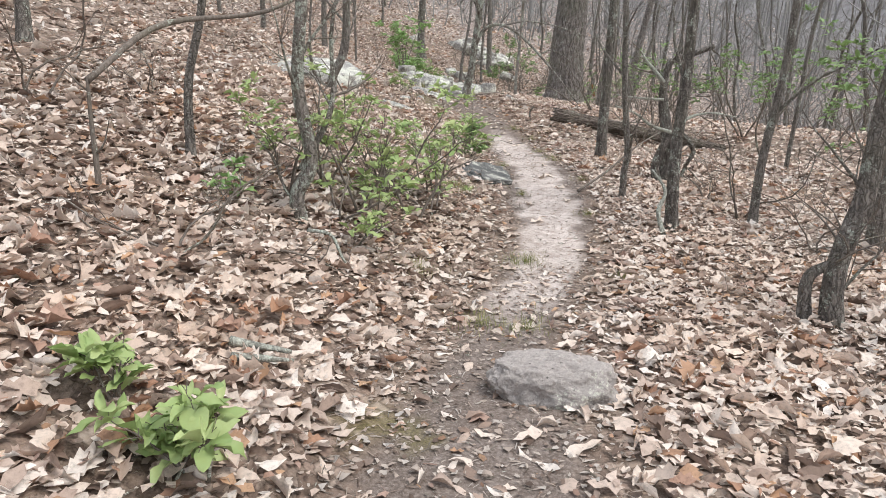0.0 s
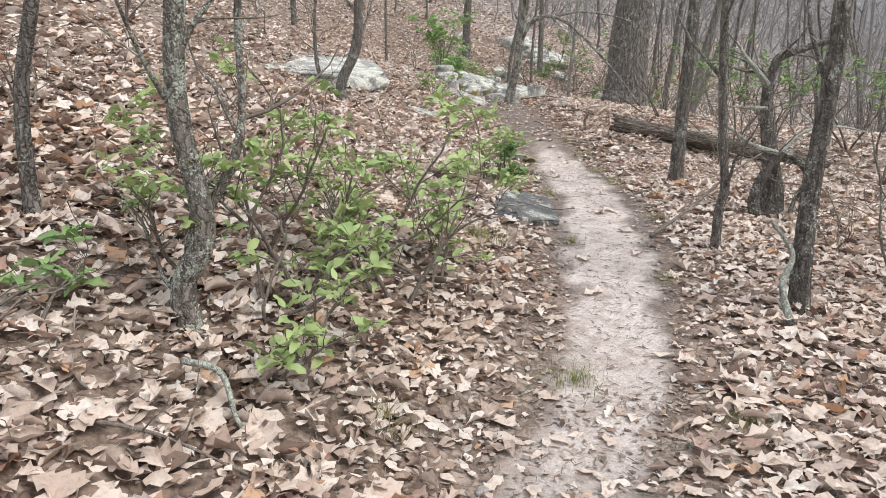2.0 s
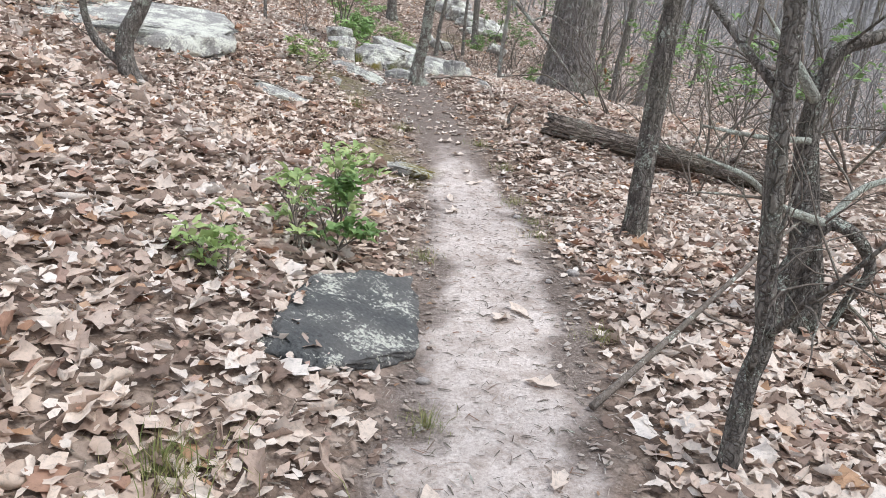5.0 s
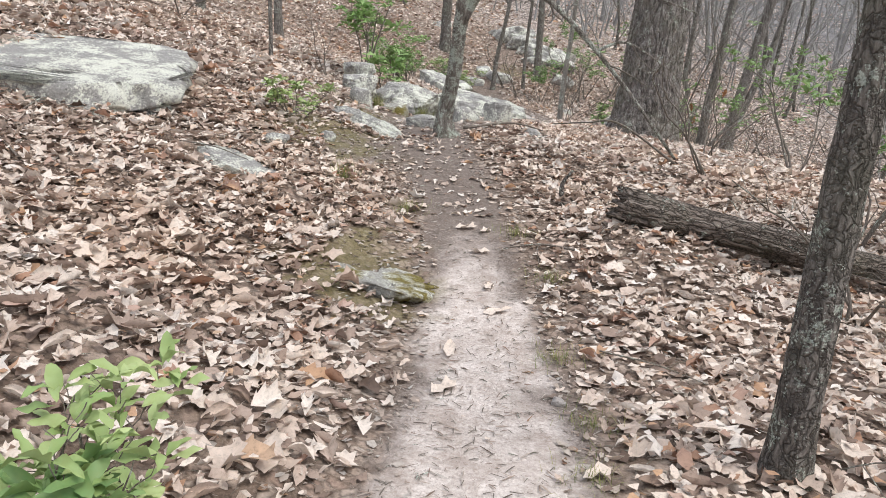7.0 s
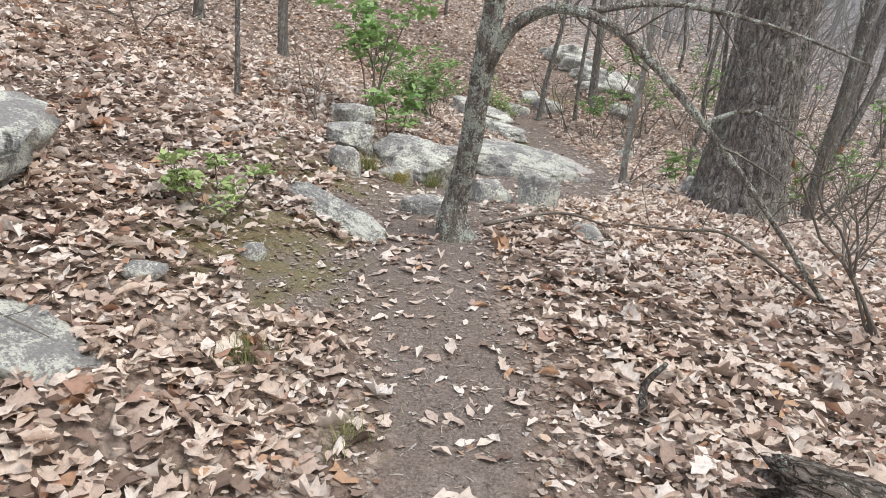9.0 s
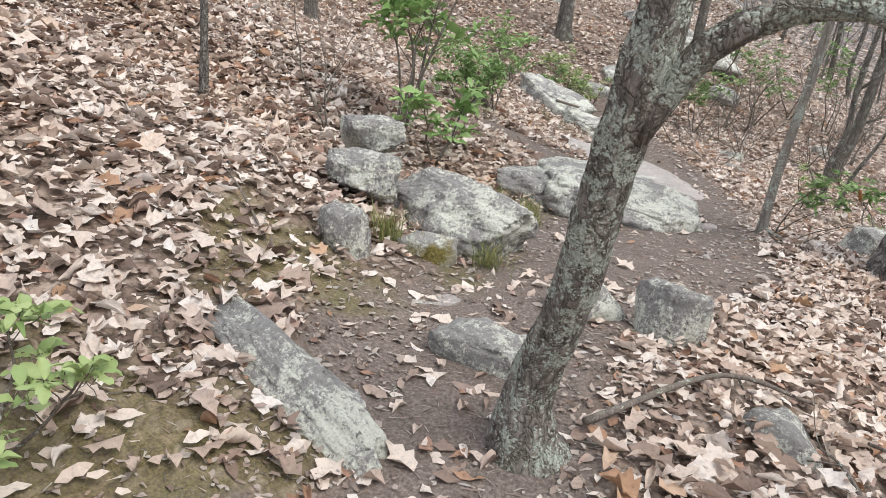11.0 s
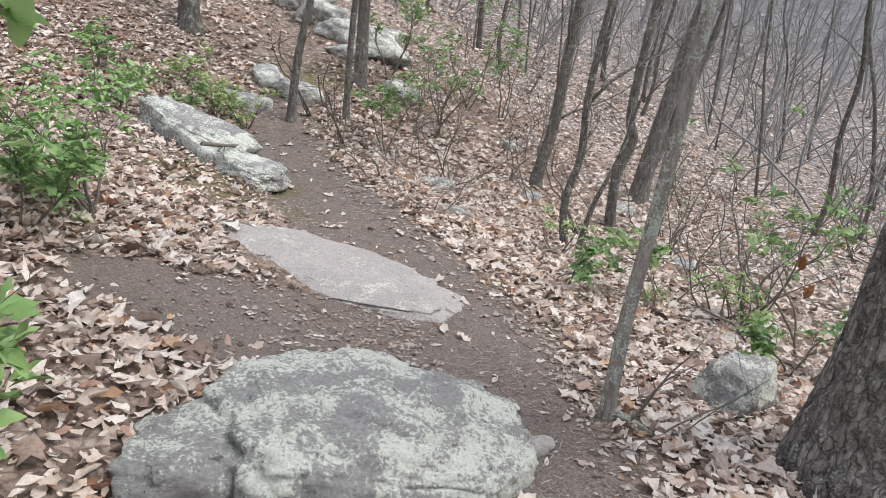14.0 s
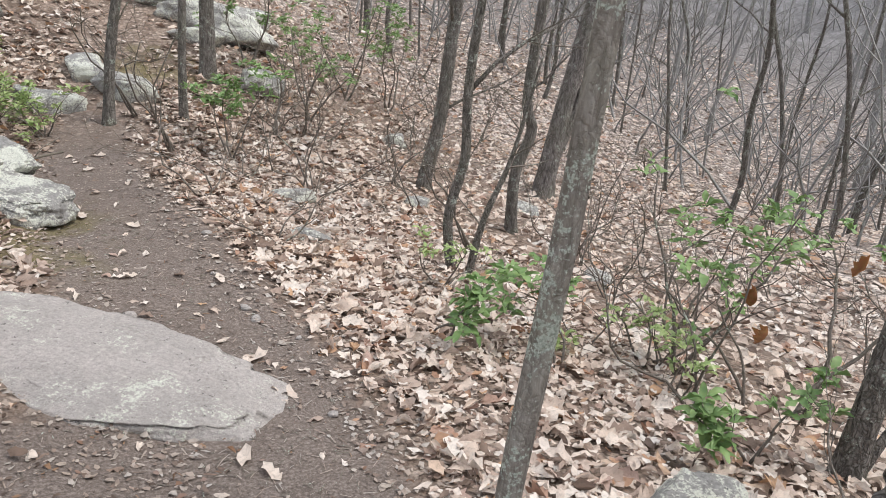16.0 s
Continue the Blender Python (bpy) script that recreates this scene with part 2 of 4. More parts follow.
def base(name, x, y, z, turn=0.0):
    ob = new(name)
    ob.empty_display_size = 0.1
    ob.matrix_world = pose(x, y, z, 0, 0, turn)
    return ob


def lattice(ix, iy, seed):
    h = (ix * 374761393 + iy * 668265263 + seed * 974711) & 0x7FFFFFFF
    h = ((h ^ (h >> 13)) * 1274126177) & 0x7FFFFFFF
    return ((h ^ (h >> 16)) & 0xFFFF) / 65535.0


def value_noise(x, y, seed=0):
    x, y = np.asarray(x, float), np.asarray(y, float)
    ix, iy = np.floor(x).astype(np.int64), np.floor(y).astype(np.int64)
    u, v = x - ix, y - iy
    u, v = u * u * (3 - 2 * u), v * v * (3 - 2 * v)
    a, b = lattice(ix, iy, seed), lattice(ix + 1, iy, seed)
    c, d = lattice(ix, iy + 1, seed), lattice(ix + 1, iy + 1, seed)
    return (a * (1 - u) + b * u) * (1 - v) + (c * (1 - u) + d * u) * v


def fractal(x, y, seed=0, octaves=3):
    return sum(value_noise(x * 2 ** o, y * 2 ** o, seed + o) / 2 ** o for o in range(octaves)) / (2 - 2 ** (1 - octaves)) - 0.5


# ---- the lie of the land ----
# along the trail: y, trail x, trail z, rise per metre uphill, fall per metre downhill
PLAN = [
    (-8.0, -1.4, -0.10, 0.40, 0.12), (0.0, -0.35, -0.02, 0.43, 0.12), (3.0, 0.15, -0.01, 0.43, 0.08), (4.5, 0.52, -0.04, 0.43, 0.05),
    (5.6, 0.90, 0.00, 0.39, 0.06), (7.3, 1.18, 0.10, 0.38, 0.09), (9.6, 1.35, 0.19, 0.40, 0.05), (11.0, 1.35, 0.19, 0.34, 0.06),
    (12.6, 1.22, 0.39, 0.30, 0.11), (13.4, 1.10, 0.53, 0.31, 0.09), (14.4, 0.80, 0.74, 0.34, 0.11), (16.0, 0.75, 0.86, 0.36, 0.12),
    (17.5, 1.35, 0.80, 0.33, 0.15), (19.0, 2.00, 0.68, 0.31, 0.15), (20.5, 2.10, 0.57, 0.30, 0.20), (22.0, 1.75, 0.60, 0.30, 0.22),
    (25.0, 1.30, 0.75, 0.33, 0.25), (29.0, 1.90, 1.70, 0.30, 0.42), (36.0, 2.5, 3.0, 0.30, 0.42), (70.0, 3.5, 11.0, 0.25, 0.36), (130.0, 4.0, 26.0, 0.2, 0.3)]


def along(y, col):
    ys, v = np.array([r[0] for r in PLAN]), np.array([r[col] for r in PLAN])
    m, y = np.gradient(v, ys), np.clip(y, ys[0], ys[-1])
    i = np.clip(np.searchsorted(ys, y) - 1, 0, len(ys) - 2)
    h = ys[i + 1] - ys[i]
    s = (y - ys[i]) / h
    return ((2 * s ** 3 - 3 * s ** 2 + 1) * v[i] + (s ** 3 - 2 * s ** 2 + s) * h * m[i]
            + (3 * s ** 2 - 2 * s ** 3) * v[i + 1] + (s ** 3 - s ** 2) * h * m[i + 1])


def ground(x, y, rough=True):
    x, y = np.asarray(x, float), np.asarray(y, float)
    d = x - along(y, 1)
    ledge = 0.28 + 0.75 * np.exp(-((y - 17.9) / 1.0) ** 2)
    up, dn = np.maximum(-d - ledge, 0), np.maximum(d - 0.43, 0)
    z = along(y, 2) + along(y, 3) * (np.sqrt(up * up + 0.04) - 0.2) - along(y, 4) * (np.sqrt(dn * dn + 0.09) - 0.3)
    z = z - 0.001 * np.minimum(up, 60) ** 2
    z = z + along(y, 4) * (0.55 * np.clip(dn - 5, 0, 15) + np.maximum(dn - 20, 0)) + 0.42 * np.maximum(dn - 34, 0)
    z = z + 0.15 * np.exp(-((x - 2.45) / 0.5) ** 2 - ((y - 12.55) / 0.6) ** 2)
    if rough:
        off = np.clip((np.abs(d) - 0.25) / 0.6, 0, 1)
        z = z + fractal(x * 1.1, y * 1.1, 3) * 0.10 * off + fractal(x * 6, y * 6, 9) * (0.012 + 0.03 * off)
        z = z + fractal(x * 0.11, y * 0.11, 21, 2) * 1.2 * np.clip((np.abs(d) - 5) / 10, 0, 1)
    return z


def gz(x, y):
    return float(ground(x, y))


def trail_mask(x, y):
    d = x - along(y, 1)
    half = 0.36 + 0.08 * np.sin(y * 0.9) + 0.12 * fractal(x * 2.5, y * 2.5, 31)
    half = half + 0.55 * np.exp(-((y - 17.4) / 0.9) ** 2) + 0.12 * np.clip((y - 18) / 3, 0, 1)
    half = half - 0.10 * np.exp(-((y - 3.4) / 1.6) ** 2)
    m = np.clip((half - np.abs(d)) / 0.26 + 0.5 + 0.5 * fractal(x * 9, y * 9, 33), 0, 1)
    for a, b, rx, ry in ((1.05, 19.85, 1.2, 0.72), (0.9, 17.6, 0.6, 0.5), (1.35, 18.0, 0.85, 0.55), (0.3, 15.4, 0.35, 0.7), (0.2, 14.0, 0.35, 0.5)):
        q = np.hypot((x - a) / rx, (y - b) / ry) + 0.5 * fractal(x * 3, y * 3, 61)
        m = np.maximum(m, np.clip((1.05 - q) / 0.3, 0, 0.9))
    return m * np.clip((27.5 - y) / 4, 0, 1)


def moss_mask(x, y):
    spots = ((0.70, 11.6, 0.35), (-0.15, 13.9, 0.45), (-0.05, 14.5, 0.5), (0.72, 22.8, 0.5), (0.9, 22.5, 0.35), (0.5, 23.1, 0.4), (-0.2, 15.7, 0.35), (-0.3, 2.7, 0.2),
             (0.3, 23.0, 0.4), (0.45, 16.35, 0.2), (0.95, 23.5, 0.35), (1.9, 27.4, 0.6), (-0.32, 15.8, 0.35), (0.55, 11.5, 0.32), (0.62, 12.1, 0.3))
    m = sum(np.exp(-(((x - a) / r) ** 2 + ((y - b) / r) ** 2)) for a, b, r in spots)
    return np.clip(m * 1.0 + 2.2 * fractal(x * 7, y * 7, 40) + 1.2 * fractal(x * 25, y * 25, 43) - 0.3, 0, 0.6) * np.clip(m * 3, 0, 1)


def grow(a, b, step, ratio):
    """Steps from a towards b that widen as they go."""
    out, s = [], step
    while abs(a) < abs(b):
        a += s if b > 0 else -s
        s *= ratio
        out.append(a)
    return out


xs = np.array(grow(-5.0, -180, 0.09, 1.13)[::-1] + list(np.arange(-5.0, 8.01, 0.08)) + grow(8.08, 180, 0.09, 1.12))
ys = np.array(grow(-1.0, -90, 0.09, 1.16)[::-1] + list(np.arange(-1.0, 27.01, 0.08)) + grow(27.08, 260, 0.09, 1.12))
X, Y = np.meshgrid(xs, ys)
Z = ground(X, Y)
idx = np.arange(X.size).reshape(X.shape)
quads = np.stack([idx[:-1, :-1], idx[:-1, 1:], idx[1:, 1:], idx[1:, :-1]], -1).reshape(-1, 4)
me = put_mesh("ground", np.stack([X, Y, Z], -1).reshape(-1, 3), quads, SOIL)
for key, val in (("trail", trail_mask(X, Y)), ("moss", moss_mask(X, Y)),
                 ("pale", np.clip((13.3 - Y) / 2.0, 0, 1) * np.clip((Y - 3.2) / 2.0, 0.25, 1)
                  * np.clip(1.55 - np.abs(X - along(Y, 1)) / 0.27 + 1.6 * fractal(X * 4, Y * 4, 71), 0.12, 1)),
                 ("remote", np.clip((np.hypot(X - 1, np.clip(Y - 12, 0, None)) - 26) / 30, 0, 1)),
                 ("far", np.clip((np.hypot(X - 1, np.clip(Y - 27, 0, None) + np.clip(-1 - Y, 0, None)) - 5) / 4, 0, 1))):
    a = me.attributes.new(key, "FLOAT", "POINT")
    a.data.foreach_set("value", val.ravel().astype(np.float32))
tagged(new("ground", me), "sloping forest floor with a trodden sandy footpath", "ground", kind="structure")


# ---- leaf shapes ----
def leaf_shape(lobes, width, stations):
    """A flat leaf along +y from 0 to 1: midrib and two edges, as vertices and faces. lobes: how deep the edge is cut."""
    ts = np.linspace(0, 1, stations)
    out = np.arange(stations) % 2 == 1
    w = width * np.sin(np.pi * np.clip(ts ** 0.85 * 0.90 + 0.08, 0, 1)) ** 0.75
    w = w * np.where(out, 1.0, 1.0 - lobes)
    w[0], w[-1] = 0.02, 0.01
    ahead = np.where(out, 0.05 + 0.16 * lobes, 0.02)
    ahead[-1] = 0.0
    v = [(0, t, 0) for t in ts] + [(-a, t + e, 0) for a, t, e in zip(w, ts, ahead)] + [(a, t + e * 0.6, 0) for a, t, e in zip(w, ts, ahead)]
    f = []
    for i in range(stations - 1):
        f += [(i, i + 1, stations + i + 1, stations + i), (i, 2 * stations + i, 2 * stations + i + 1, i + 1)]
    return np.array(v, float), np.array(f)


def scatter(name, shape, at, size, yaw, tilt, roll, bend, fold, material, thick=None):
    """Many leaves in one mesh. bend curls the length, fold lifts the edges."""
    v, f = shape
    n, k = len(at), len(v)
    p = np.repeat(v[None], n, 0)
    y, x = p[..., 1] - 0.5, p[..., 0] * (0.75 + 0.5 * ((yaw * 37.7) % 1.0))[:, None]
    z = p[..., 2] + bend[:, None] * (y * y - 0.1) + fold[:, None] * np.abs(x) ** 1.3 * 2.0
    z = z + 0.30 * np.sin(p[..., 1] * 9 + yaw[:, None] * 5) * x + 0.22 * np.sin(p[..., 1] * 15 + yaw[:, None] * 11) * np.abs(x)
    x = x * (1 - 0.35 * np.clip(np.abs(fold), 0, 1.5))[:, None]
    p = np.stack([x, y, z], -1) * size[:, None, None]
    cx, sx, cy, sy, cz, sz = np.cos(tilt), np.sin(tilt), np.cos(roll), np.sin(roll), np.cos(yaw), np.sin(yaw)
    x, y, z = p[..., 0], p[..., 1], p[..., 2]
    y, z = y * cx[:, None] - z * sx[:, None], y * sx[:, None] + z * cx[:, None]
    x, z = x * cy[:, None] + z * sy[:, None], -x * sy[:, None] + z * cy[:, None]
    x, y = x * cz[:, None] - y * sz[:, None], x * sz[:, None] + y * cz[:, None]
    p = np.stack([x, y, z], -1) + at[:, None, :]
    faces = (f[None] + (np.arange(n) * k)[:, None, None]).reshape(-1, f.shape[1])
    return put_mesh(name, p.reshape(-1, 3), faces, material)


OAK_LEAF, PLAIN_LEAF = leaf_shape(0.37, 0.35, 8), leaf_shape(0.16, 0.25, 6)
SCRAP = (np.array([(-0.30, 0.1, 0.0), (0.12, 0.0, 0.03), (0.34, 0.42, 0.0), (0.16, 1.0, 0.04), (-0.26, 0.72, 0.0)]), np.array([(0, 1, 2), (0, 2, 4), (2, 3, 4)]))
SLIP = (np.array([(-0.3, 0.1, 0.0), (0.25, 0.0, 0.0), (0.3, 0.85, 0.0), (-0.2, 1.0, 0.0)]), np.array([(0, 1, 2, 3)]))
FAR_LEAF = leaf_shape(0.0, 0.33, 4)


def curled_shape():
    """A dry leaf rolled in along both edges."""
    ts, turns = np.linspace(0, 1, 5), np.linspace(-1, 1, 5)
    w = 0.17 * np.sin(np.pi * np.clip(ts * 0.9 + 0.07, 0, 1)) ** 0.7
    v = [(a * np.sin(2.1 * u), t + 0.05 * abs(u), a * (1 - np.cos(2.1 * u))) for t, a in zip(ts, w) for u in turns]
    f = [(i * 5 + j, i * 5 + j + 1, i * 5 + j + 6, i * 5 + j + 5) for i in range(4) for j in range(4)]
    return np.array(v), np.array(f)


CURLED = curled_shape()
GREEN_LEAF = leaf_shape(0.0, 0.22, 7)


def litter(name, label, n, x0, x1, y0, y1, shape, smin, smax, seed, near=True, outside=0.0):
    g = np.random.default_rng(seed)
    x, y = g.uniform(x0, x1, n), g.uniform(y0, y1, n)
    d = x - along(y, 1)
    keep = g.random(n) > np.clip(trail_mask(x, y) * 1.35 - 0.0, 0, 0.975 if near else 1)
    keep &= g.random(n) > 0.9 * moss_mask(x, y)
    keep &= ~((np.abs(d) < outside) & (y < (24 if outside < 8 else 35)))
    keep &= g.random(n) < 0.88 + 0.7 * fractal(x * 0.8, y * 0.8, 55)
    # thinner between the trodden strip and the banks, where the ground shows
    keep &= g.random(n) > 0.45 * np.exp(-((np.abs(d) - 0.45) / 0.2) ** 2)
    keep &= g.random(n) < np.clip((np.abs(d) - 0.15) / 0.55, 0.12, 1)
    for a, b, rx, ry, turn in footprints:
        near_by = np.abs(x - a) + np.abs(y - b) < 2.5
        c, s = np.cos(turn), np.sin(turn)
        u, w = (x - a) * c + (y - b) * s, -(x - a) * s + (y - b) * c
        keep &= ~(near_by & ((u / rx) ** 2 + (w / ry) ** 2 < 0.5))
    x, y, d = x[keep], y[keep], d[keep]
    n = len(x)
    e = 0.05
    gx = (ground(x + e, y, False) - ground(x - e, y, False)) / (2 * e)
    size = g.uniform(smin, smax, n) * np.where(trail_mask(x, y) > 0.4, 0.7, 1)
    lift = g.random(n) ** 1.5 * 0.045 * np.clip((np.abs(d) - 0.3) / 0.5, 0.1, 1) + 0.012
    at = np.stack([x, y, ground(x, y) + lift], -1)
    flat = np.where(trail_mask(x, y) > 0.4, 0.45, 1.0)
    flat = flat * np.where(g.random(n) < 0.16, 1.6, 0.75)
    tilt, roll = g.normal(0, 0.20, n) * flat, g.normal(0, 0.20, n) * flat + np.arctan(-gx) * 1.0
    me = scatter(name, shape, at, size, g.uniform(0, 6.283, n), tilt, roll, np.clip(g.normal(0.12, 0.5, n) * flat, -0.9, 0.9), np.clip(g.normal(0.15, 0.5, n) * flat, -0.75, 0.75), DEAD)
    return tagged(new(name, me), label, "leaf litter", kind="stuff")


# ---- bits on the trail ----
def crumbs(name, label, n, seed, material, wide):
    g = np.random.default_rng(seed)
    y = g.uniform(1.5, 26, n)
    x = along(y, 1) + g.normal(0, wide, n)
    at = np.stack([x, y, ground(x, y) + 0.006], -1)
    shape = (np.array([(-0.05, 0, 0), (0.05, 0, 0), (0.03, 1, 0), (-0.04, 1, 0), (0, 0.5, 0.06)]), np.array([(0, 1, 4), (1, 2, 4), (2, 3, 4), (3, 0, 4)]))
    me = scatter(name, shape, at, 0.008 + 0.05 * g.random(n) ** 3, g.uniform(0, 6.283, n), g.normal(0, 0.1, n), g.normal(0, 0.1, n), g.normal(0, 0.2, n),
                 np.zeros(n), material)
    return tagged(new(name, me), label, "forest debris", kind="stuff")


# ---- tubes: trunks, limbs, twigs ----
def tube(pts, radii, sides=8, bark=0.0, seed=0, cap=True):
    """A tapered tube along a polyline; bark cuts furrows into it."""
    pts, radii = np.asarray(pts, float), np.asarray(radii, float)
    t = np.gradient(pts, axis=0)
    t /= np.linalg.norm(t, axis=1)[:, None] + 1e-9
    ref = np.array([1.0, 0.2, 0.1]) if abs(t[:, 2]).mean() > 0.5 else np.array([0.1, 0.2, 1.0])
    u = np.cross(t, ref)
    u /= np.linalg.norm(u, axis=1)[:, None] + 1e-9
    w = np.cross(t, u)
    a = np.linspace(0, 2 * np.pi, sides, endpoint=False)
    r = np.repeat(radii[:, None], sides, 1)
    if bark:
        s = np.concatenate([[0], np.cumsum(np.linalg.norm(np.diff(pts, axis=0), axis=1))])
        A, Sg = np.meshgrid(a, s)
        wide = 0.075 if sides > 100 else 0.035
        m = 2 * np.pi / max(6, int(2 * np.pi * radii[0] / wide))
        ridge = np.abs(value_noise(A / m + 0.8 * value_noise(Sg * 5, A * 2, seed), Sg * 9, seed + 1) - 0.5) * 2
        if sides > 100:
            ridge = np.clip(ridge * 2.4, 0, 1) + 0.25 * value_noise(A / m * 3, Sg * 22, seed + 8)
        r = r * (1 + 0.05 * np.sin(A * 2 + seed) + 0.06 * (value_noise(A * 1.3, Sg * 3, seed + 4) - 0.5)) + bark * (ridge - 0.5)
    v = pts[:, None] + r[..., None] * (np.cos(a)[None, :, None] * u[:, None] + np.sin(a)[None, :, None] * w[:, None])
    n = len(pts)
    i = np.arange(n * sides).reshape(n, sides)
    f = np.stack([i[:-1], np.roll(i[:-1], -1, 1), np.roll(i[1:], -1, 1), i[1:]], -1).reshape(-1, 4)
    v = v.reshape(-1, 3)
    tri = np.zeros((0, 3), int)
    if cap:
        v = np.concatenate([v, pts[:1], pts[-1:]])
        k = np.arange(sides)
        tri = np.concatenate([np.stack([np.roll(k, -1), k, np.full(sides, n * sides)], -1),
                              np.stack([k + (n - 1) * sides, np.roll(k, -1) + (n - 1) * sides, np.full(sides, n * sides + 1)], -1)])
    return v, f, tri


def tubes(name, items, material):
    vs, fs, ts, k = [], [], [], 0
    for v, f, t in items:
        vs.append(v), fs.append(f + k), ts.append(t + k)
        k += len(v)
    return put_mesh(name, np.concatenate(vs), [np.concatenate(fs), np.concatenate(ts)], material)


def smooth_line(nodes, n):
    """A rounded line through nodes."""
    p = np.asarray(nodes, float)
    t = np.linspace(0, len(p) - 1, n)
    m = np.gradient(p, axis=0)
    i = np.clip(t.astype(int), 0, len(p) - 2)
    s = (t - i)[:, None]
    return (2 * s ** 3 - 3 * s ** 2 + 1) * p[i] + (s ** 3 - 2 * s ** 2 + s) * m[i] + (3 * s ** 2 - 2 * s ** 3) * p[i + 1] + (s ** 3 - s ** 2) * m[i + 1]


def wander(g, start, way, length, r0, r1, steps, wild):
    p, d, out = np.array(start, float), np.array(way, float), []
    d /= np.linalg.norm(d)
    for i in range(steps + 1):
        out.append(p.copy())
        d = d + g.normal(0, wild, 3)
        d /= np.linalg.norm(d)
        p = p + d * length / steps
    return np.array(out), np.linspace(r0, r1, steps + 1)


def twigs_on(g, pts, radii, count, length, depth, out, up=0.35, lo=0.25, wild=0.18):
    """Side branches, added to out as (points, radii, depth)."""
    n = len(pts)
    for _ in range(count):
        i = int(g.integers(int(lo * n), n))
        i = min(max(i, 1), n - 1)
        t = pts[i] - pts[i - 1]
        t = t / (np.linalg.norm(t) + 1e-9)
        side = np.cross(t, g.normal(0, 1, 3))
        side /= np.linalg.norm(side) + 1e-9
        way = side + 0.6 * t + np.array([0, 0, up])
        L = length * g.uniform(0.5, 1.1)
        r = min(radii[i] * 0.55, 0.012 * L + 0.004)
        p, q = wander(g, pts[i], way, L, r, max(r * 0.25, 0.0015), 5, wild)
        out.append((p, q, depth))
        if depth > 1:
            twigs_on(g, p, q, max(1, count // 3), L * 0.55, depth - 1, out, up, 0.25, wild)


def tree(x, y, diam, nodes, label, height=8.0, bark=BARK, limbs=(), branches=6, reach=1.6, seed=1, flare=1.5, relief=0.5, first=1.6, name="tree", group="woodland trees", wild=0.03, coarse=False):
    """A bare tree. nodes: (dx, dy, z) of the trunk's bends above its base; limbs: lists of (dx, dy, z) with a radius first."""
    g = np.random.default_rng(seed)
    z0 = gz(x, y)
    root = base(name, x, y, z0)
    nodes = [(0, 0, -0.12)] + list(nodes)
    top = np.array(nodes[-1], float)
    lean = (top - np.array(nodes[-2], float))
    lean = lean / max(lean[2], 0.2)
    while nodes[-1][2] < height:
        p = np.array(nodes[-1], float) + lean * 1.2 + np.array([*g.normal(0, wild * 3, 2), 0])
        lean = lean * 0.9 + np.array([0, 0, 0.1])
        nodes.append(tuple(p))
    nodes = np.array(nodes)
    n = int(max(24, min(nodes[-1][2] / (0.05 if diam > 0.12 else 0.09), 130)))
    line = smooth_line(nodes, n)
    h = line[:, 2]
    rad = 0.5 * diam * (1 - 0.75 * np.clip(h / (height * 1.1), 0, 1)) * (1 + (flare - 1) * np.exp(-np.clip(h + 0.05, 0, None) / (0.5 * diam + 0.06)))
    if coarse:
        line, rad = line[::4], rad[::4]
    if diam > 0.5:
        line = smooth_line(nodes, 330)
        rad = np.interp(line[:, 2], h, rad)
    sides = 7 if coarse else 230 if diam > 0.5 else 40 if diam > 0.4 else 22 if diam > 0.13 else 10
    v, f, t = tube(line, rad, sides, relief * min(0.034 if diam > 0.5 else 0.024, diam * 0.09), seed)
    part("trunk", put_mesh("trunk", v, [f, t], bark), root)
    small = []
    for r, *ln in limbs:
        p = smooth_line(ln, 22)
        q = np.linspace(r, r * 0.3, 22)
        v, f, t = tube(p, q, 10, min(0.006, r * 0.15), seed + 7)
        pale = name == "dead_tree" and r < 0.04
        part("limb", put_mesh("limb", v, [f, t], LICHENWOOD if pale else bark), root, "pale lichen-crusted dead limb" if pale else "")
        twigs_on(g, p, q, 7, 0.55, 2, small)
    big = []
    if branches:
        twigs_on(g, line, rad, branches, reach, 1, big, 0.5, min(0.9, first / height))
        for p, q, _ in big:
            v, f, t = tube(p, q, 6)
            part("limb", put_mesh("limb", v, [f, t], bark), root)
            twigs_on(g, p, q, 3 if coarse else 5, reach * 0.5, 2, small)
    if small:
        stuff_part("fine_branching", tubes("fine_branching", [tube(p, q, 3, cap=False) for p, q, _ in small], TWIGBARK), root)
    return tagged(root, label, "tree", group)


# the trees along the trail, from the start onwards
tree(-3.43, 6.45, 0.115, [(0.05, 0, 1), (0.15, 0, 2.4)], "slender grey-barked tree on the leafy bank", seed=11)
tree(-1.74, 5.15, 0.065, [(0.02, 0, 0.5), (0.16, 0, 1.1), (0.25, 0, 2.2)], "thin bare sapling among fallen leaves", 4.5, seed=12, relief=0.3)
tree(-0.93, 4.78, 0.10, [(-0.03, 0, 0.18), (0.07, 0, 0.42), (0.0, 0.02, 0.9), (0.05, 0, 1.5), (0.03, 0, 2.4)], "lichen-flecked crooked sapling on the bank edge", 4.5, LICHENBARK,
     limbs=[(0.025, (0.0, 0, 0.35), (0.2, 0.1, 0.75), (0.22, 0.15, 1.3), (0.4, 0.2, 2.0))], branches=8, reach=0.8, first=0.5, seed=13)
tree(2.10, 6.25, 0.115, [(-0.02, 0, 0.6), (0.02, 0, 1.3), (0.06, 0, 2.4)], "upright furrowed tree with a pale lichened root", 7, DARKBARK, seed=14, first=1.8)
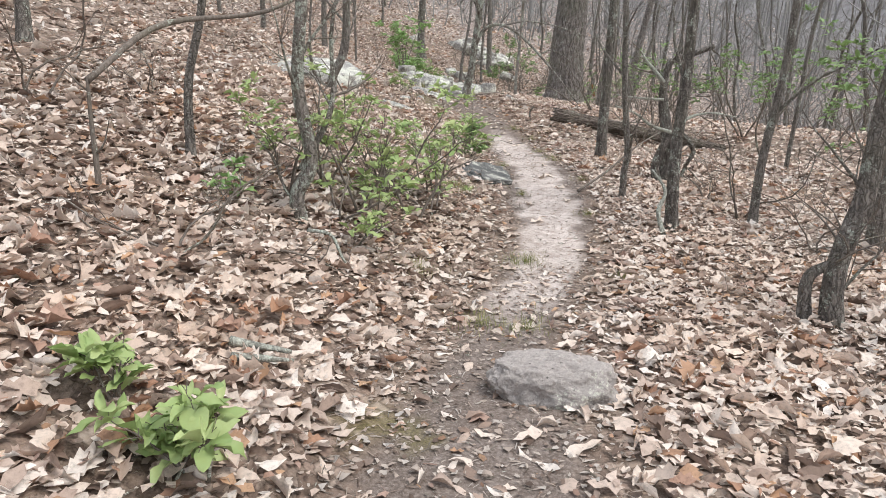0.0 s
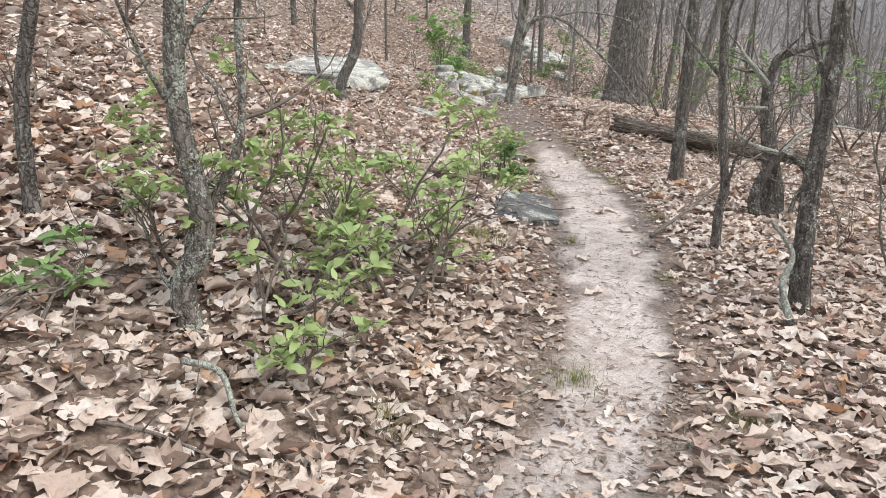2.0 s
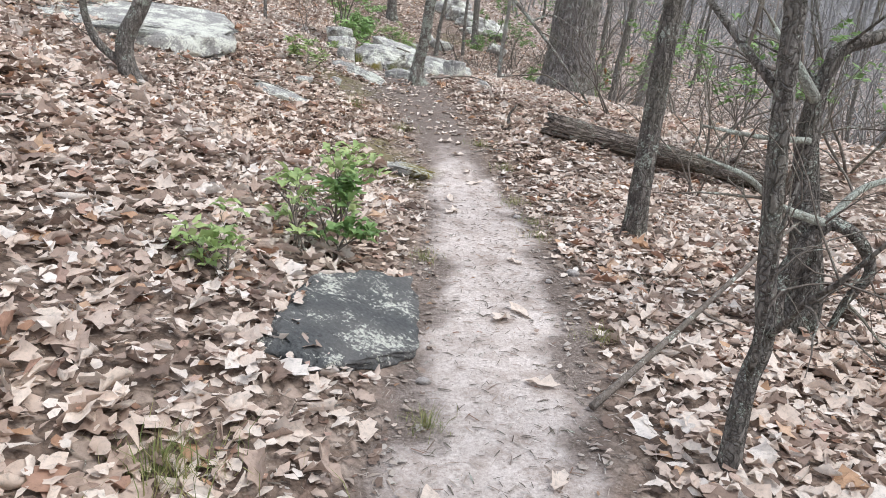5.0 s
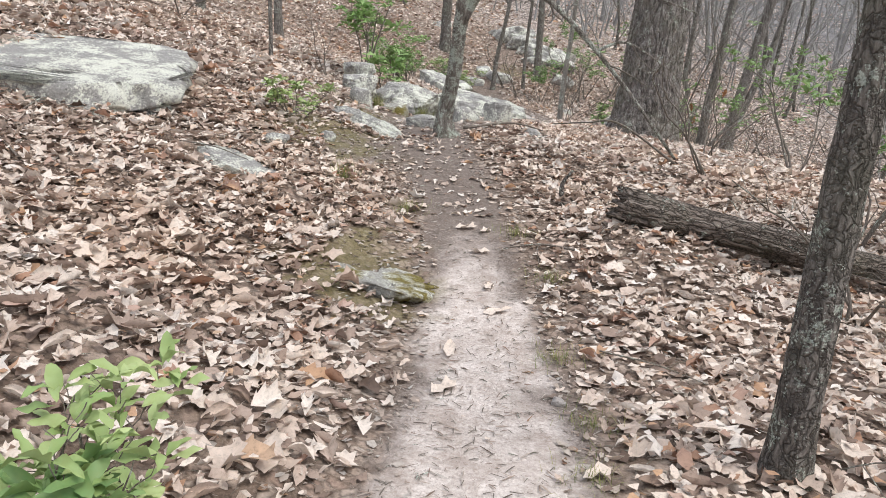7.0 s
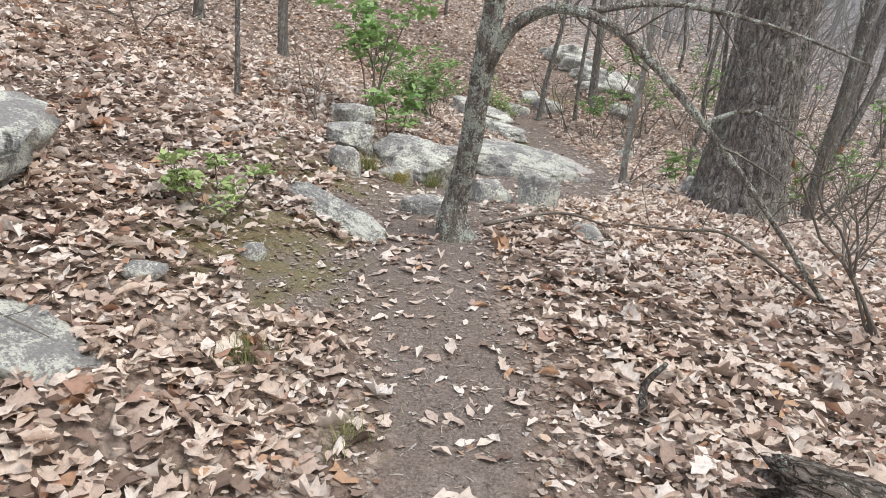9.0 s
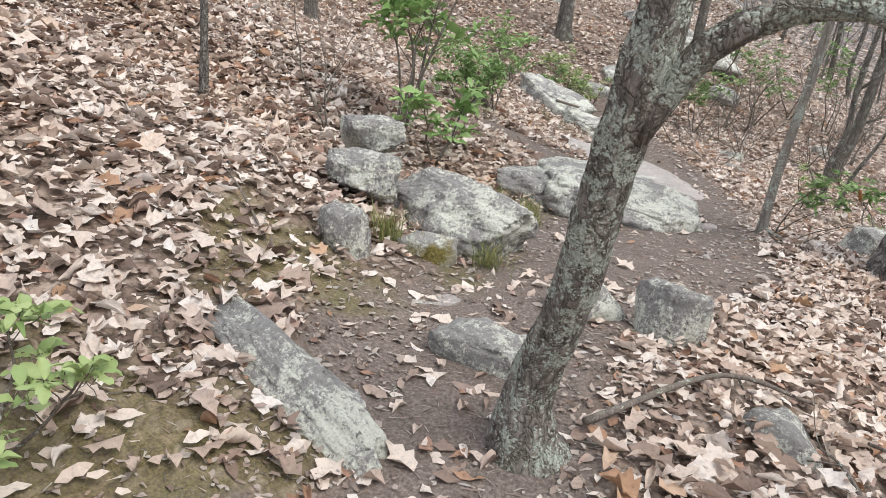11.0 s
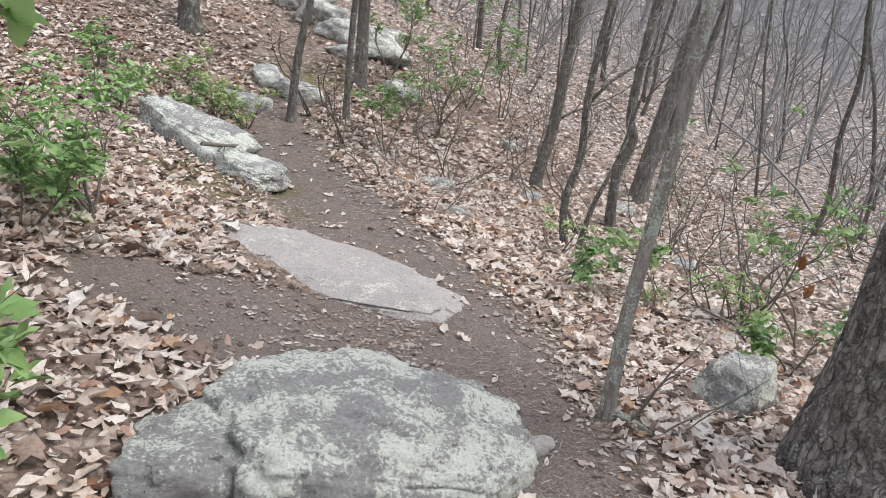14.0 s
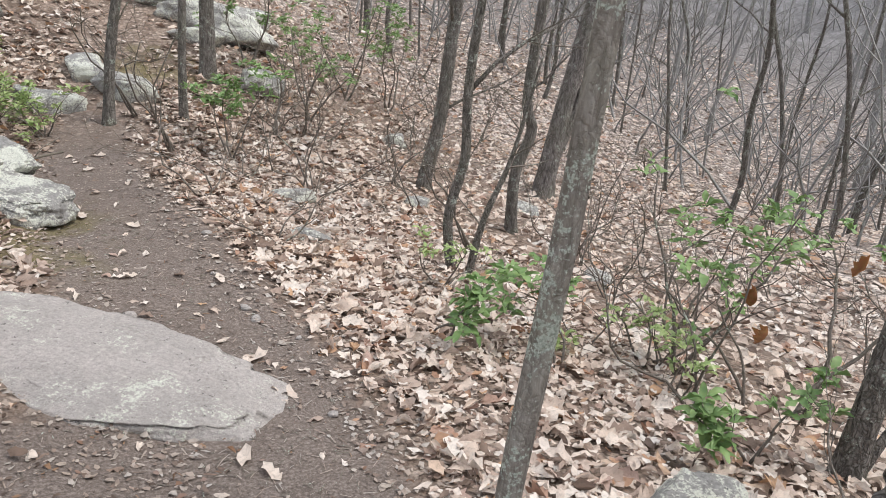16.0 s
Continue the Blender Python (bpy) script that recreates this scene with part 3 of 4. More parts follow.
tree(1.97, 7.36, 0.074, [(0.0, 0, 0.3), (0.03, 0, 0.5), (0.0, 0, 0.7), (-0.06, 0, 1.3), (-0.12, 0, 2.4)], "slim crooked tree beside the footpath", 6, seed=15, first=0.9, reach=0.9)
tree(2.40, 10.0, 0.15, [(0.02, 0, 0.7), (0.05, 0, 1.5), (0.08, 0, 2.6)], "leaning dark-barked tree beside the fallen log", 8, DARKBARK, seed=16, first=2.2)
tree(2.88, 8.74, 0.20, [(0.05, 0.02, 0.22), (-0.02, 0.05, 0.69), (-0.08, 0.05, 1.06), (-0.06, 0.00, 1.34), (0.00, 0.00, 1.43), (0.26, 0.00, 1.52), (0.47, 0.00, 1.60)], "dark dead snag with twisted lichened limbs", 1.5, DARKBARK,
     limbs=[(0.058, (-0.08, -0.08, -0.06), (-0.16, -0.10, 0.17), (-0.08, -0.10, 0.43), (0.03, -0.10, 0.59), (0.18, -0.12, 0.54), (0.28, -0.14, 0.37), (0.20, -0.12, 0.20), (0.14, -0.10, -0.05)),
            (0.024, (0.03, -0.10, 0.59), (-0.28, -0.20, 0.69), (-0.49, -0.25, 0.83), (-0.75, -0.30, 0.92)),
            (0.03, (-0.10, 0.00, 1.18), (-0.24, -0.05, 1.32), (-0.33, -0.05, 1.42), (-0.40, 0.00, 1.54)),
            (0.018, (-0.09, 0.00, 0.98), (-0.41, -0.10, 1.00), (-0.70, -0.15, 1.04)),
            (0.022, (0.05, -0.05, 0.59), (0.25, 0.00, 0.77), (0.55, 0.05, 0.82), (0.86, 0.10, 0.77))], branches=3, reach=0.6, first=0.7, seed=17, name="dead_tree", flare=1.5)
tree(2.32, 4.05, 0.125, [(-0.03, 0, 0.35), (0.08, 0, 0.8), (0.12, 0, 1.3), (0.25, 0, 2.4)], "gnarled grey tree with low crooked branches", 6,
     limbs=[(0.045, (-0.15, 0.05, 0.0), (-0.16, 0.05, 0.3), (0.0, 0, 0.42), (0.02, 0, 0.5)), (0.03, (0.06, 0, 0.7), (0.4, 0.1, 1.1), (0.6, 0.2, 1.7))], branches=6, first=0.5, reach=0.8, seed=18)
tree(3.02, 6.65, 0.085, [(0.03, 0, 0.6), (0.15, 0, 1.5), (0.2, 0, 2.6)], "thin grey tree on the downhill side", 6, seed=19, first=0.8)
tree(3.75, 5.91, 0.135, [(0.0, 0, 0.8), (0.1, 0, 2.4)], "grey tree in the thicket below the path", 7, seed=20, first=0.9)
tree(-1.30, 11.2, 0.14, [(-0.1, 0, 0.3), (0.12, 0, 0.9), (0.15, 0, 2.4)], "forked grey tree beside a flat boulder", 7,
     limbs=[(0.04, (-0.05, 0, 0.1), (-0.35, 0, 0.4), (-0.4, 0, 1.0), (-0.3, 0, 2.0))], seed=21)
tree(0.95, 14.98, 0.145, [(-0.05, 0.0, 0.08), (-0.04, 0.0, 0.25), (0.03, -0.11, 0.6), (0.07, -0.21, 1.0), (0.12, -0.30, 1.4), (0.16, -0.38, 1.8), (0.23, -0.50, 2.6)], "curved-foot tree with lichened furrowed bark by the trail", 7, LICHENBARK,
     limbs=[(0.042, (0.10, -0.24, 1.08), (0.26, -0.28, 1.34), (0.55, -0.30, 1.43), (0.90, -0.35, 1.27), (1.33, -0.38, 0.87), (1.74, -0.38, 0.42), (2.15, -0.38, -0.08)), (0.022, (0.60, -0.3, 1.42), (1.1, -0.2, 1.50), (1.7, -0.1, 1.42), (2.3, 0, 1.25)),
            (0.016, (1.33, -0.38, 0.87), (1.6, -0.35, 0.95), (2.0, -0.3, 0.75))], branches=3, first=2.4, seed=23, relief=1.1, flare=2.2)
tree(3.55, 18.28, 0.76, [(0.05, 0, 1.0), (0.12, 0, 2.2), (0.2, 0, 4)], "massive oak trunk with deep plated bark", 11, OAKBARK, seed=24, first=3.6, relief=1.0, flare=1.35, branches=5, reach=2.5, name="oak_tree")
tree(2.20, 26.0, 0.09, [(0.02, 0, 1.0), (0.12, 0, 2.4)], "slim tree beyond the rocks", 7, seed=25)
tree(-1.48, 17.19, 0.06, [(0.0, 0, 1.0), (0.02, 0, 2.2)], "thin bare sapling on the leafy slope", 4, seed=26)
tree(0.14, 28.1, 0.30, [(0.0, 0, 1.0), (0.1, 0, 2.5)], "dark straight trunk on the upper slope", 9, DARKBARK, seed=27, first=2.6)
tree(-4.71, 23.2, 0.17, [(0.02, 0, 1.0), (0.05, 0, 2.5)], "straight trunk on the upper slope", 9, DARKBARK, seed=28, first=3)
tree(-2.71, 22.0, 0.16, [(-0.03, 0, 0.6), (0.0, 0, 1.6), (0.1, 0, 2.6)], "lichened grey tree behind the laurel", 8, seed=29)
tree(2.44, 18.94, 0.074, [(0.01, 0, 0.5), (0.07, 0.0, 1.2), (0.12, 0.0, 2.0), (0.16, 0.0, 2.8)], "smooth blotched young tree at the trail's edge", 7, SMOOTHBARK, seed=30, first=2.6, reach=1.0, relief=0.25,
     limbs=[(0.022, (0.0, 0, 0.05), (0.12, -0.15, 0.02), (0.3, -0.35, -0.08))])
tree(5.06, 25.85, 0.17, [(-0.03, 0, 0.15), (0.12, 0, 0.9), (0.2, 0, 2.0), (0.3, 0, 3)], "leaning grey trunk in the bare wood", 9, BARK, seed=31)
tree(4.05, 22.7, 0.085, [(-0.1, 0, 0.5), (0.0, 0, 1.0), (-0.02, 0, 1.6), (0.08, 0, 2.6)], "crooked lichen-flecked tree with twin stems", 7, BARK, seed=32,
     limbs=[(0.035, (0.1, -0.05, 0.02), (0.2, -0.05, 0.5), (0.42, 0, 1.0), (0.6, 0, 1.8))])
tree(5.75, 24.8, 0.14, [(-0.03, 0, 0.7), (0.12, 0, 1.2), (0.02, 0, 1.6), (0.1, 0, 2.8)], "crooked grey tree in the bare wood", 8, BARK, seed=33)
tree(7.68, 27.3, 0.32, [(0.1, 0, 0.8), (0.35, 0, 2.2), (0.5, 0, 3)], "large split trunk in the bare wood", 10, OAKBARK, seed=34,
     limbs=[(0.12, (0.05, 0, 0.4), (0.5, 0, 1.6), (0.9, 0, 2.9), (1.1, 0, 4.2))])
tree(1.45, 25.8, 0.115, [(0.08, 0, 0.8), (0.3, 0, 2.0)], "slim leaning tree beside the far trail", 6, seed=35)
tree(2.62, 27.45, 0.19, [(0.0, 0, 0.8), (0.0, 0, 2.2)], "grey tree among the far rocks", 7, seed=36)
tree(4.75, 19.55, 0.14, [(0.05, 0, 0.7), (0.15, 0, 1.5), (0.25, 0, 2.4)], "grey tree wrapped by green saplings", 7, BARK, seed=37,
     limbs=[(0.03, (0.1, 0, 0.0), (0.35, 0, 0.35), (0.6, -0.1, 0.6))])


# more of the wood, further off: a few grown trees, set out again and again
def grove(count, seed, spots, sizes):
    g = np.random.default_rng(seed)
    kinds = []
    for k in range(5):
        kinds.append(tree(0, -40 - k * 3, sizes[k], [(g.normal(0, 0.05), 0, 0.8), (g.normal(0.1, 0.1), 0, 2.0)], "bare grey tree in the leafless wood", 9 + k * 0.6, (BARK, DARKBARK)[k % 2], seed=200 + k, first=1.8 + 0.3 * k,
                          branches=6, reach=1.7, relief=0.0, coarse=True, group="bare trees of the wood"))
    used = 0
    for i in range(4000):
        x, y = spots(g)
        clear = 3.0 if y < 14 or x < 0 else 2.4 if y > 31 else 9.5
        if abs(x - float(along(y, 1))) < clear or any(abs(x - a) + abs(y - b) < 1.2 for a, b in taken):
            continue
        taken.append((x, y))
        m = pose(x, y, gz(x, y) - 0.03, g.normal(0, 2.5), g.normal(1, 3), g.uniform(0, 360))
        if used < 5:
            kinds[used].matrix_basis = m
        else:
            copy_thing(kinds[used % 5], m)
        used += 1
        if used >= count:
            break


taken = [(-2.0, 13.7), (3.45, 18.38)]
grove(95, 77, lambda g: (g.uniform(3.8, 22), g.uniform(5, 46)) if g.random() < 0.6 else (g.uniform(-8, 9), g.uniform(31, 50)) if g.random() < 0.5 else (g.uniform(-14, -4.5), g.uniform(8, 40)), (0.08, 0.12, 0.06, 0.17, 0.10))


def far_woods():
    g = np.random.default_rng(5)
    items = []
    for i in range(480):
        a = g.uniform(-0.9, 1.45)
        r = g.uniform(30, 120)
        x, y = 1 + r * np.sin(a), 12 + r * np.cos(a)
        z, h, rr = gz(x, y), g.uniform(9, 15), g.uniform(0.07, 0.2)
        p, q = wander(g, (x, y, z - 0.2), (g.normal(0.05, 0.08), g.normal(0, 0.08), 1), h, rr, rr * 0.3, 7, 0.05)
        items.append(tube(p, q, 5, cap=False))
        small = []
        twigs_on(g, p, q, 9, 2.6, 2, small, 0.7, 0.3)
        for s, w, _ in small:
            items.append(tube(s[::2], np.maximum(w[::2], 0.012), 3, cap=False))
    for i in range(3000):
        a, r = g.uniform(-0.5, 1.6), 14 + 70 * g.random() ** 1.3
        x, y = 2 + r * np.sin(a), 10 + r * np.cos(a)
        if x - float(along(y, 1)) < 11 and y < 36:
            continue
        rr = g.uniform(0.012, 0.04) + r * 0.0004
        p, q = wander(g, (x, y, gz(x, y) - 0.1), (g.normal(0.0, 0.22), g.normal(0, 0.22), 1), g.uniform(1.5, 6), rr, rr * 0.4, 5, 0.26)
        items.append(tube(p, q, 3, cap=False))
        for k in range(2):
            s, w = wander(g, p[2 + k], (g.normal(), g.normal(), 0.9), g.uniform(0.8, 2), rr * 0.5, rr * 0.25, 2, 0.15)
            items.append(tube(s, w, 3, cap=False))
    tagged(new("far_woods", tubes("far_woods", items, HAZEBARK)), "leafless haze-grey woods on the far valley side", "woods", kind="stuff")


far_woods()


# ---- rocks ----
footprints = []


def stone_shape(sx, sy, sz, seed, cuts, detail, wobble, flat, square):
    """A ball, squared, cut by flat faces, then cracked and roughened; points and triangles."""
    g = np.random.default_rng(seed)
    bm = bmesh.new()
    bmesh.ops.create_icosphere(bm, subdivisions=detail, radius=1.0)
    v = np.array([q.co[:] for q in bm.verts])
    f = np.array([[q.index for q in p.verts] for p in bm.faces])
    bm.free()
    if square:
        v = np.sign(v) * np.abs(v) ** (1 - square)
        v = v / np.maximum(np.linalg.norm(v, axis=1)[:, None] ** 0.35, 0.5)
    for _ in range(cuts):
        nrm = g.normal(0, 1, 3)
        nrm /= np.linalg.norm(nrm)
        over = np.maximum(v @ nrm - g.uniform(0.52, 0.84) * (1 + 0.4 * square), 0)
        v = v - over[:, None] * nrm * 0.93
    top = np.maximum(v[:, 2] - flat, 0)
    v[:, 2] -= top * (0.6 if flat > 0.5 else 0.92)
    o = seed * 7.3
    big = np.array([noise.noise(Vector(q * 1.6 + o)) for q in v])
    mid = np.array([noise.noise(Vector(q * 5 + o)) for q in v])
    fine = np.array([noise.noise(Vector(q * 14 + o)) for q in v])
    rift = np.array([noise.noise(Vector((q[0] * 1.3 + o, q[1] * 1.3, q[2] * 3.0 + 0.5 * q[0]))) for q in v])
    v = v * (1 + wobble * big + 0.085 * mid + 0.035 * fine - 0.045 * np.exp(-(rift / 0.03) ** 2))[:, None]
    return v * np.array([sx, sy, sz]) * 0.5 / np.abs(v).max(0), f


def rock(x, y, z, sx, sy, sz, turn, seed, material, label, tilt=(0, 0), cuts=12, name="rock", group="trailside rocks", detail=4, wobble=0.16, flat=0.62, square=0.0, lobes=()):
    """A weathered stone. sx, sy, sz: full sizes; z: its middle; lobes: swellings grown to it, as (dx, dy, dz, sx, sy, sz)."""
    v, f = stone_shape(sx, sy, sz, seed, cuts, detail, wobble, flat, square)
    for k, (dx, dy, dz, *size) in enumerate(lobes):
        w, h = stone_shape(*size, seed + 31 * (k + 1), cuts, detail, wobble, flat, square)
        f = np.concatenate([f, h + len(v)])
        v = np.concatenate([v, w + np.array([dx, dy, dz])])
    ob = new(name, put_mesh(name, v, f, material))
    ob.matrix_world = pose(x, y, z, tilt[0], tilt[1], turn)
    if sz < 0.45:
        footprints.append((x, y, sx * 0.5, sy * 0.5, radians(turn)))
    return tagged(ob, label, "rock", group)


rock(0.42, 3.03, 0.00, 0.62, 0.36, 0.36, -12, 1, PINKSTONE, "low rounded lichened stone sunk in the path", detail=6, cuts=5)
rock(0.68, 8.20, 0.235, 0.66, 1.24, 0.30, -14, 2, DARKSTONE, "flat dark slate-grey rock at the path's edge", (0, 19), detail=6, flat=0.25, square=0.2)
rock(-2.02, 13.42, 1.40, 1.95, 1.85, 0.50, 10, 3, STONE, "broad flat boulder crusted with pale lichen", (11, 7), detail=6, flat=0.2, square=0.62, cuts=4, wobble=0.07)
rock(-0.48, 12.72, 0.74, 0.86, 0.46, 0.30, -16, 4, STONE, "half-buried lichened rock among fallen leaves", (0, 16), detail=5, flat=0.4)
rock(0.70, 11.92, 0.16, 0.80, 1.15, 0.42, 14, 5, MOSSTONE, "low mossy rock beside the trail", (-2, 9), detail=6, flat=0.45)
rock(0.07, 14.98, 0.87, 1.10, 0.30, 0.38, -30, 6, STONE, "long wedge of pale lichened stone", (0, 16), detail=6, square=0.35, cuts=8)
rock(0.20, 16.02, 0.82, 0.62, 0.50, 0.20, 5, 7, PINKSTONE, "flat worn pinkish step stone", (-3, 0), flat=0.25)
rock(-0.13, 16.12, 1.00, 0.28, 0.26, 0.46, 20, 8, STONE, "small upright lichened stone", detail=5, square=0.35, cuts=8)
rock(-0.25, 16.76, 1.20, 0.44, 0.34, 0.32, -10, 9, STONE, "lower stone of a stacked pair", detail=6, square=0.25, cuts=8)
rock(-0.32, 17.12, 1.36, 0.40, 0.34, 0.30, 25, 10, STONE, "upper pale stone of a stacked pair", detail=6, square=0.45, cuts=7)
rock(0.26, 16.92, 1.02, 0.98, 0.66, 0.60, -14, 11, STONE, "rounded boulder with green-white lichen crust", (0, 8), detail=6, square=0.2, cuts=8)
rock(1.22, 18.70, 0.76, 1.45, 0.98, 0.80, -4, 112, STONE, "large lichen-covered boulder beside the trail", (0, 4), detail=6, cuts=8, flat=0.6, square=0.25,
     lobes=[(-0.55, -0.06, -0.02, 1.02, 0.86, 0.64), (0.60, -0.06, -0.14, 0.55, 0.66, 0.46)])
rock(1.33, 20.88, 0.68, 2.15, 1.15, 0.40, -31, 13, PINKSTONE, "worn bare pink-grey slab along the trail", (5, 8), detail=6, flat=0.30, square=0.3, cuts=7)
rock(0.40, 24.0, 0.96, 1.75, 0.60, 0.56, -44, 14, STONE, "tilted grey ledge with a mossy flank", (0, 12), detail=6, square=0.4, cuts=7,
     lobes=[(0.80, -0.10, -0.03, 0.85, 0.60, 0.40)])
rock(1.45, 16.05, 0.94, 0.32, 0.26, 0.44, 15, 15, STONE, "squared upright lichened block", cuts=6, detail=5, square=0.5)
rock(1.05, 16.15, 0.90, 0.40, 0.34, 0.32, 30, 16, STONE, "pale lichened stone behind the curved tree", detail=5, square=0.2)
rock(0.72, 15.50, 0.80, 0.56, 0.38, 0.34, -18, 17, STONE, "pale stone at the foot of the tree", detail=5, square=0.25)
rock(1.82, 15.42, 0.76, 0.30, 0.40, 0.26, 15, 18, STONE, "small lichened stone in the leaves")
rock(3.34, 19.18, 0.64, 0.60, 0.48, 0.46, 10, 19, STONE, "rounded lichened stone beside the oak", detail=5)
rock(1.98, 18.72, 0.70, 0.18, 0.15, 0.12, 10, 20, PINKSTONE, "small loose stone on the trail", detail=3)
rock(2.20, 19.45, 0.615, 0.46, 0.30, 0.12, -30, 21, PINKSTONE, "flat worn stone in the trail edge", detail=4, flat=0.2)
rock(0.25, 16.45, 0.90, 0.44, 0.24, 0.30, -6, 23, MOSSTONE, "mossy rock step under the boulder")
rock(-0.35, 13.4, 0.88, 0.24, 0.17, 0.14, 4, 24, STONE, "small pale stone on the mossy bank", detail=3)
rock(-0.05, 14.0, 0.84, 0.18, 0.14, 0.13, 50, 25, STONE, "small pale stone on the mossy bank", detail=3)
for i, (x, y, s) in enumerate([(3.0, 29.4, 1.5), (2.4, 30.4, 1.2), (3.3, 27.8, 0.8), (2.0, 31.5, 1.4), (2.6, 28.6, 0.7), (3.6, 30.6, 0.9), (1.2, 27.2, 0.6), (1.7, 26.6, 0.7), (0.9, 26.2, 0.6), (4.6, 25.0, 0.35),
                               (5.2, 27.6, 0.45), (3.0, 24.2, 0.4), (-0.1, 30.5, 0.7), (5.9, 23.2, 0.35), (6.6, 26.0, 0.4), (2.9, 23.0, 0.3)]):
    rock(x, y, gz(x, y) + 0.05 * s, s * 1.25, s * 0.85, s * 0.6, i * 47, 40 + i, STONE, "pale weathered outcrop rock in the far wood", (4, 8), square=0.3, cuts=8, detail=5 if s > 0.6 else 4, group="far rocks")

# a broad ledge of worn stone at the foot of the far outcrop, and small stones by the trail
g = np.random.default_rng(12)
for i in range(26):
    y = g.uniform(4, 24)
    x = float(along(y, 1)) + g.choice([-1, 1]) * g.uniform(0.25, 0.6)
    s = g.uniform(0.03, 0.07)
    rock(x, y, gz(x, y) + s * 0.15, s * 1.3, s, s * 0.7, g.uniform(0, 180), 80 + i, PINKSTONE, "small loose stone on the trail", detail=2, name="pebble", group="loose stones")


# ---- the fallen log ----
def fallen_log(a, b, r0, r1, label, name, seed, material):
    g = np.random.default_rng(seed)
    a, b = np.array(a), np.array(b)
    root = base(name, *a)
    root.matrix_world = Matrix.Translation(a) @ Vector(b - a).to_track_quat("Z", "Y").to_matrix().to_4x4()
    a, b = np.zeros(3), np.array([0, 0, np.linalg.norm(b - a)])
    p = smooth_line([(b - a) * t + np.array([0.02 * np.sin(t * 6), 0, 0]) for t in (0, 0.3, 0.6, 1.0)], 70)
    q = np.linspace(r0, r1, 70) * (1 + 0.07 * np.sin(np.linspace(0, 17, 70)) + g.normal(0, 0.012, 70))
    q[0] *= 0.9
    v, f, t = tube(p, q, 36, 0.0, seed)
    # long cracks run with the grain
    ang = np.tile(np.arange(36), 70)
    s = np.repeat(np.arange(70), 36)
    crack = (value_noise(ang * 0.9 + 0.4 * value_noise(s * 0.2, ang * 0, 3), s * 0.07, seed) < 0.30) * 0.026 + 0.02 * value_noise(ang * 0.7, s * 0.2, seed + 3)
    mid = np.repeat(p, 36, 0)
    out = v[:-2] - mid
    v[:-2] = mid + out * (1 - crack / np.linalg.norm(out, axis=1))[:, None]
    # a ragged, rotted end
    tear = 0.16 * value_noise(np.arange(36) * 0.55, np.zeros(36), seed + 5) ** 1.5
    for row in range(4):
        v[row * 36:(row + 1) * 36, 2] += tear * (1 - row / 4)
    v[-2] += (b - a) / np.linalg.norm(b - a) * 0.12
    part("trunk", put_mesh("trunk", v, [f, t], material), root)
    for k in (0.35, 0.62):
        pp, qq = wander(g, (b - a) * k, (g.normal(), g.normal(), 0.5), 0.25, r1 * 0.35, r1 * 0.2, 4, 0.1)
        vv, ff, tt = tube(pp, qq, 8)
        part("branch_stub", put_mesh("branch_stub", vv, [ff, tt], material), root)
    return tagged(root, label, "log", "fallen wood")


fallen_log((2.17, 12.60, 0.66), (5.2, 12.45, gz(5.2, 12.45) + 0.04), 0.128, 0.10, "weathered cracked fallen log on the leafy slope", "fallen_log", 3, LOGWOOD)
fallen_log((3.3, 10.2, gz(3.3, 10.2) + 0.03), (4.8, 7.4, gz(4.8, 7.4) + 0.03), 0.05, 0.04, "thin grey fallen trunk lying below the log", "fallen_log", 8, LOGWOOD)


def stick(nodes, r, label, material=TWIGBARK, twig=3, seed=1, lift=0.02):
    """A dead branch on the ground; nodes are (x, y, height above the ground)."""
    g = np.random.default_rng(seed)
    x0, y0 = nodes[0][:2]
    root = base("dead_branch", x0, y0, gz(x0, y0))
    p = smooth_line([(x - x0, y - y0, gz(x, y) - gz(x0, y0) + h) for x, y, h in nodes], 18)
    q = np.linspace(r, r * 0.45, 18)
    v, f, t = tube(p, q, 8, r * 0.2, seed)
    part("stem", put_mesh("stem", v, [f, t], material), root)
    if twig:
        out = []
        twigs_on(g, p, q, twig, 0.3, 1, out, 0.2, 0.3)
        stuff_part("fine_branching", tubes("fine_branching", [tube(a, b, 4) for a, b, _ in out], material), root)
    return tagged(root, label, "branch", "fallen branches")


stick([(1.58, 7.7, 0.02), (1.95, 8.0, 0.16), (2.35, 8.25, 0.45), (2.75, 8.6, 0.62)], 0.017, "grey dead branch propped against the snag", seed=2)
stick([(1.95, 6.0, 0.0), (1.92, 6.1, 0.2), (2.0, 6.2, 0.36), (1.9, 6.3, 0.52)], 0.026, "lichen-white dead limb leaning on a trunk", LICHENWOOD, 0, 3)
stick([(-1.9, 4.0, 0.6), (-1.65, 4.5, 0.95), (-1.1, 5.0, 1.25), (-0.6, 5.5, 1.75)], 0.02, "long arching dead branch over the bank", seed=4, twig=6)
stick([(-1.9, 4.0, 0.0), (-1.9, 4.0, 0.3), (-1.9, 4.0, 0.62)], 0.02, "dead stem standing on the leafy bank", seed=14)
stick([(-0.95, 2.85, 0.05), (-0.72, 2.95, 0.05)], 0.02, "short broken stick on the leaves", LICHENWOOD, 0, 5)
stick([(-0.92, 2.75, 0.04), (-0.70, 2.88, 0.05)], 0.018, "short broken stick on the leaves", LICHENWOOD, 0, 6)
stick([(-0.85, 4.45, 0.1), (-0.7, 4.4, 0.14), (-0.62, 4.3, 0.05), (-0.55, 4.28, 0.02)], 0.014, "small crooked pale branch on the bank", LICHENWOOD, 0, 7)
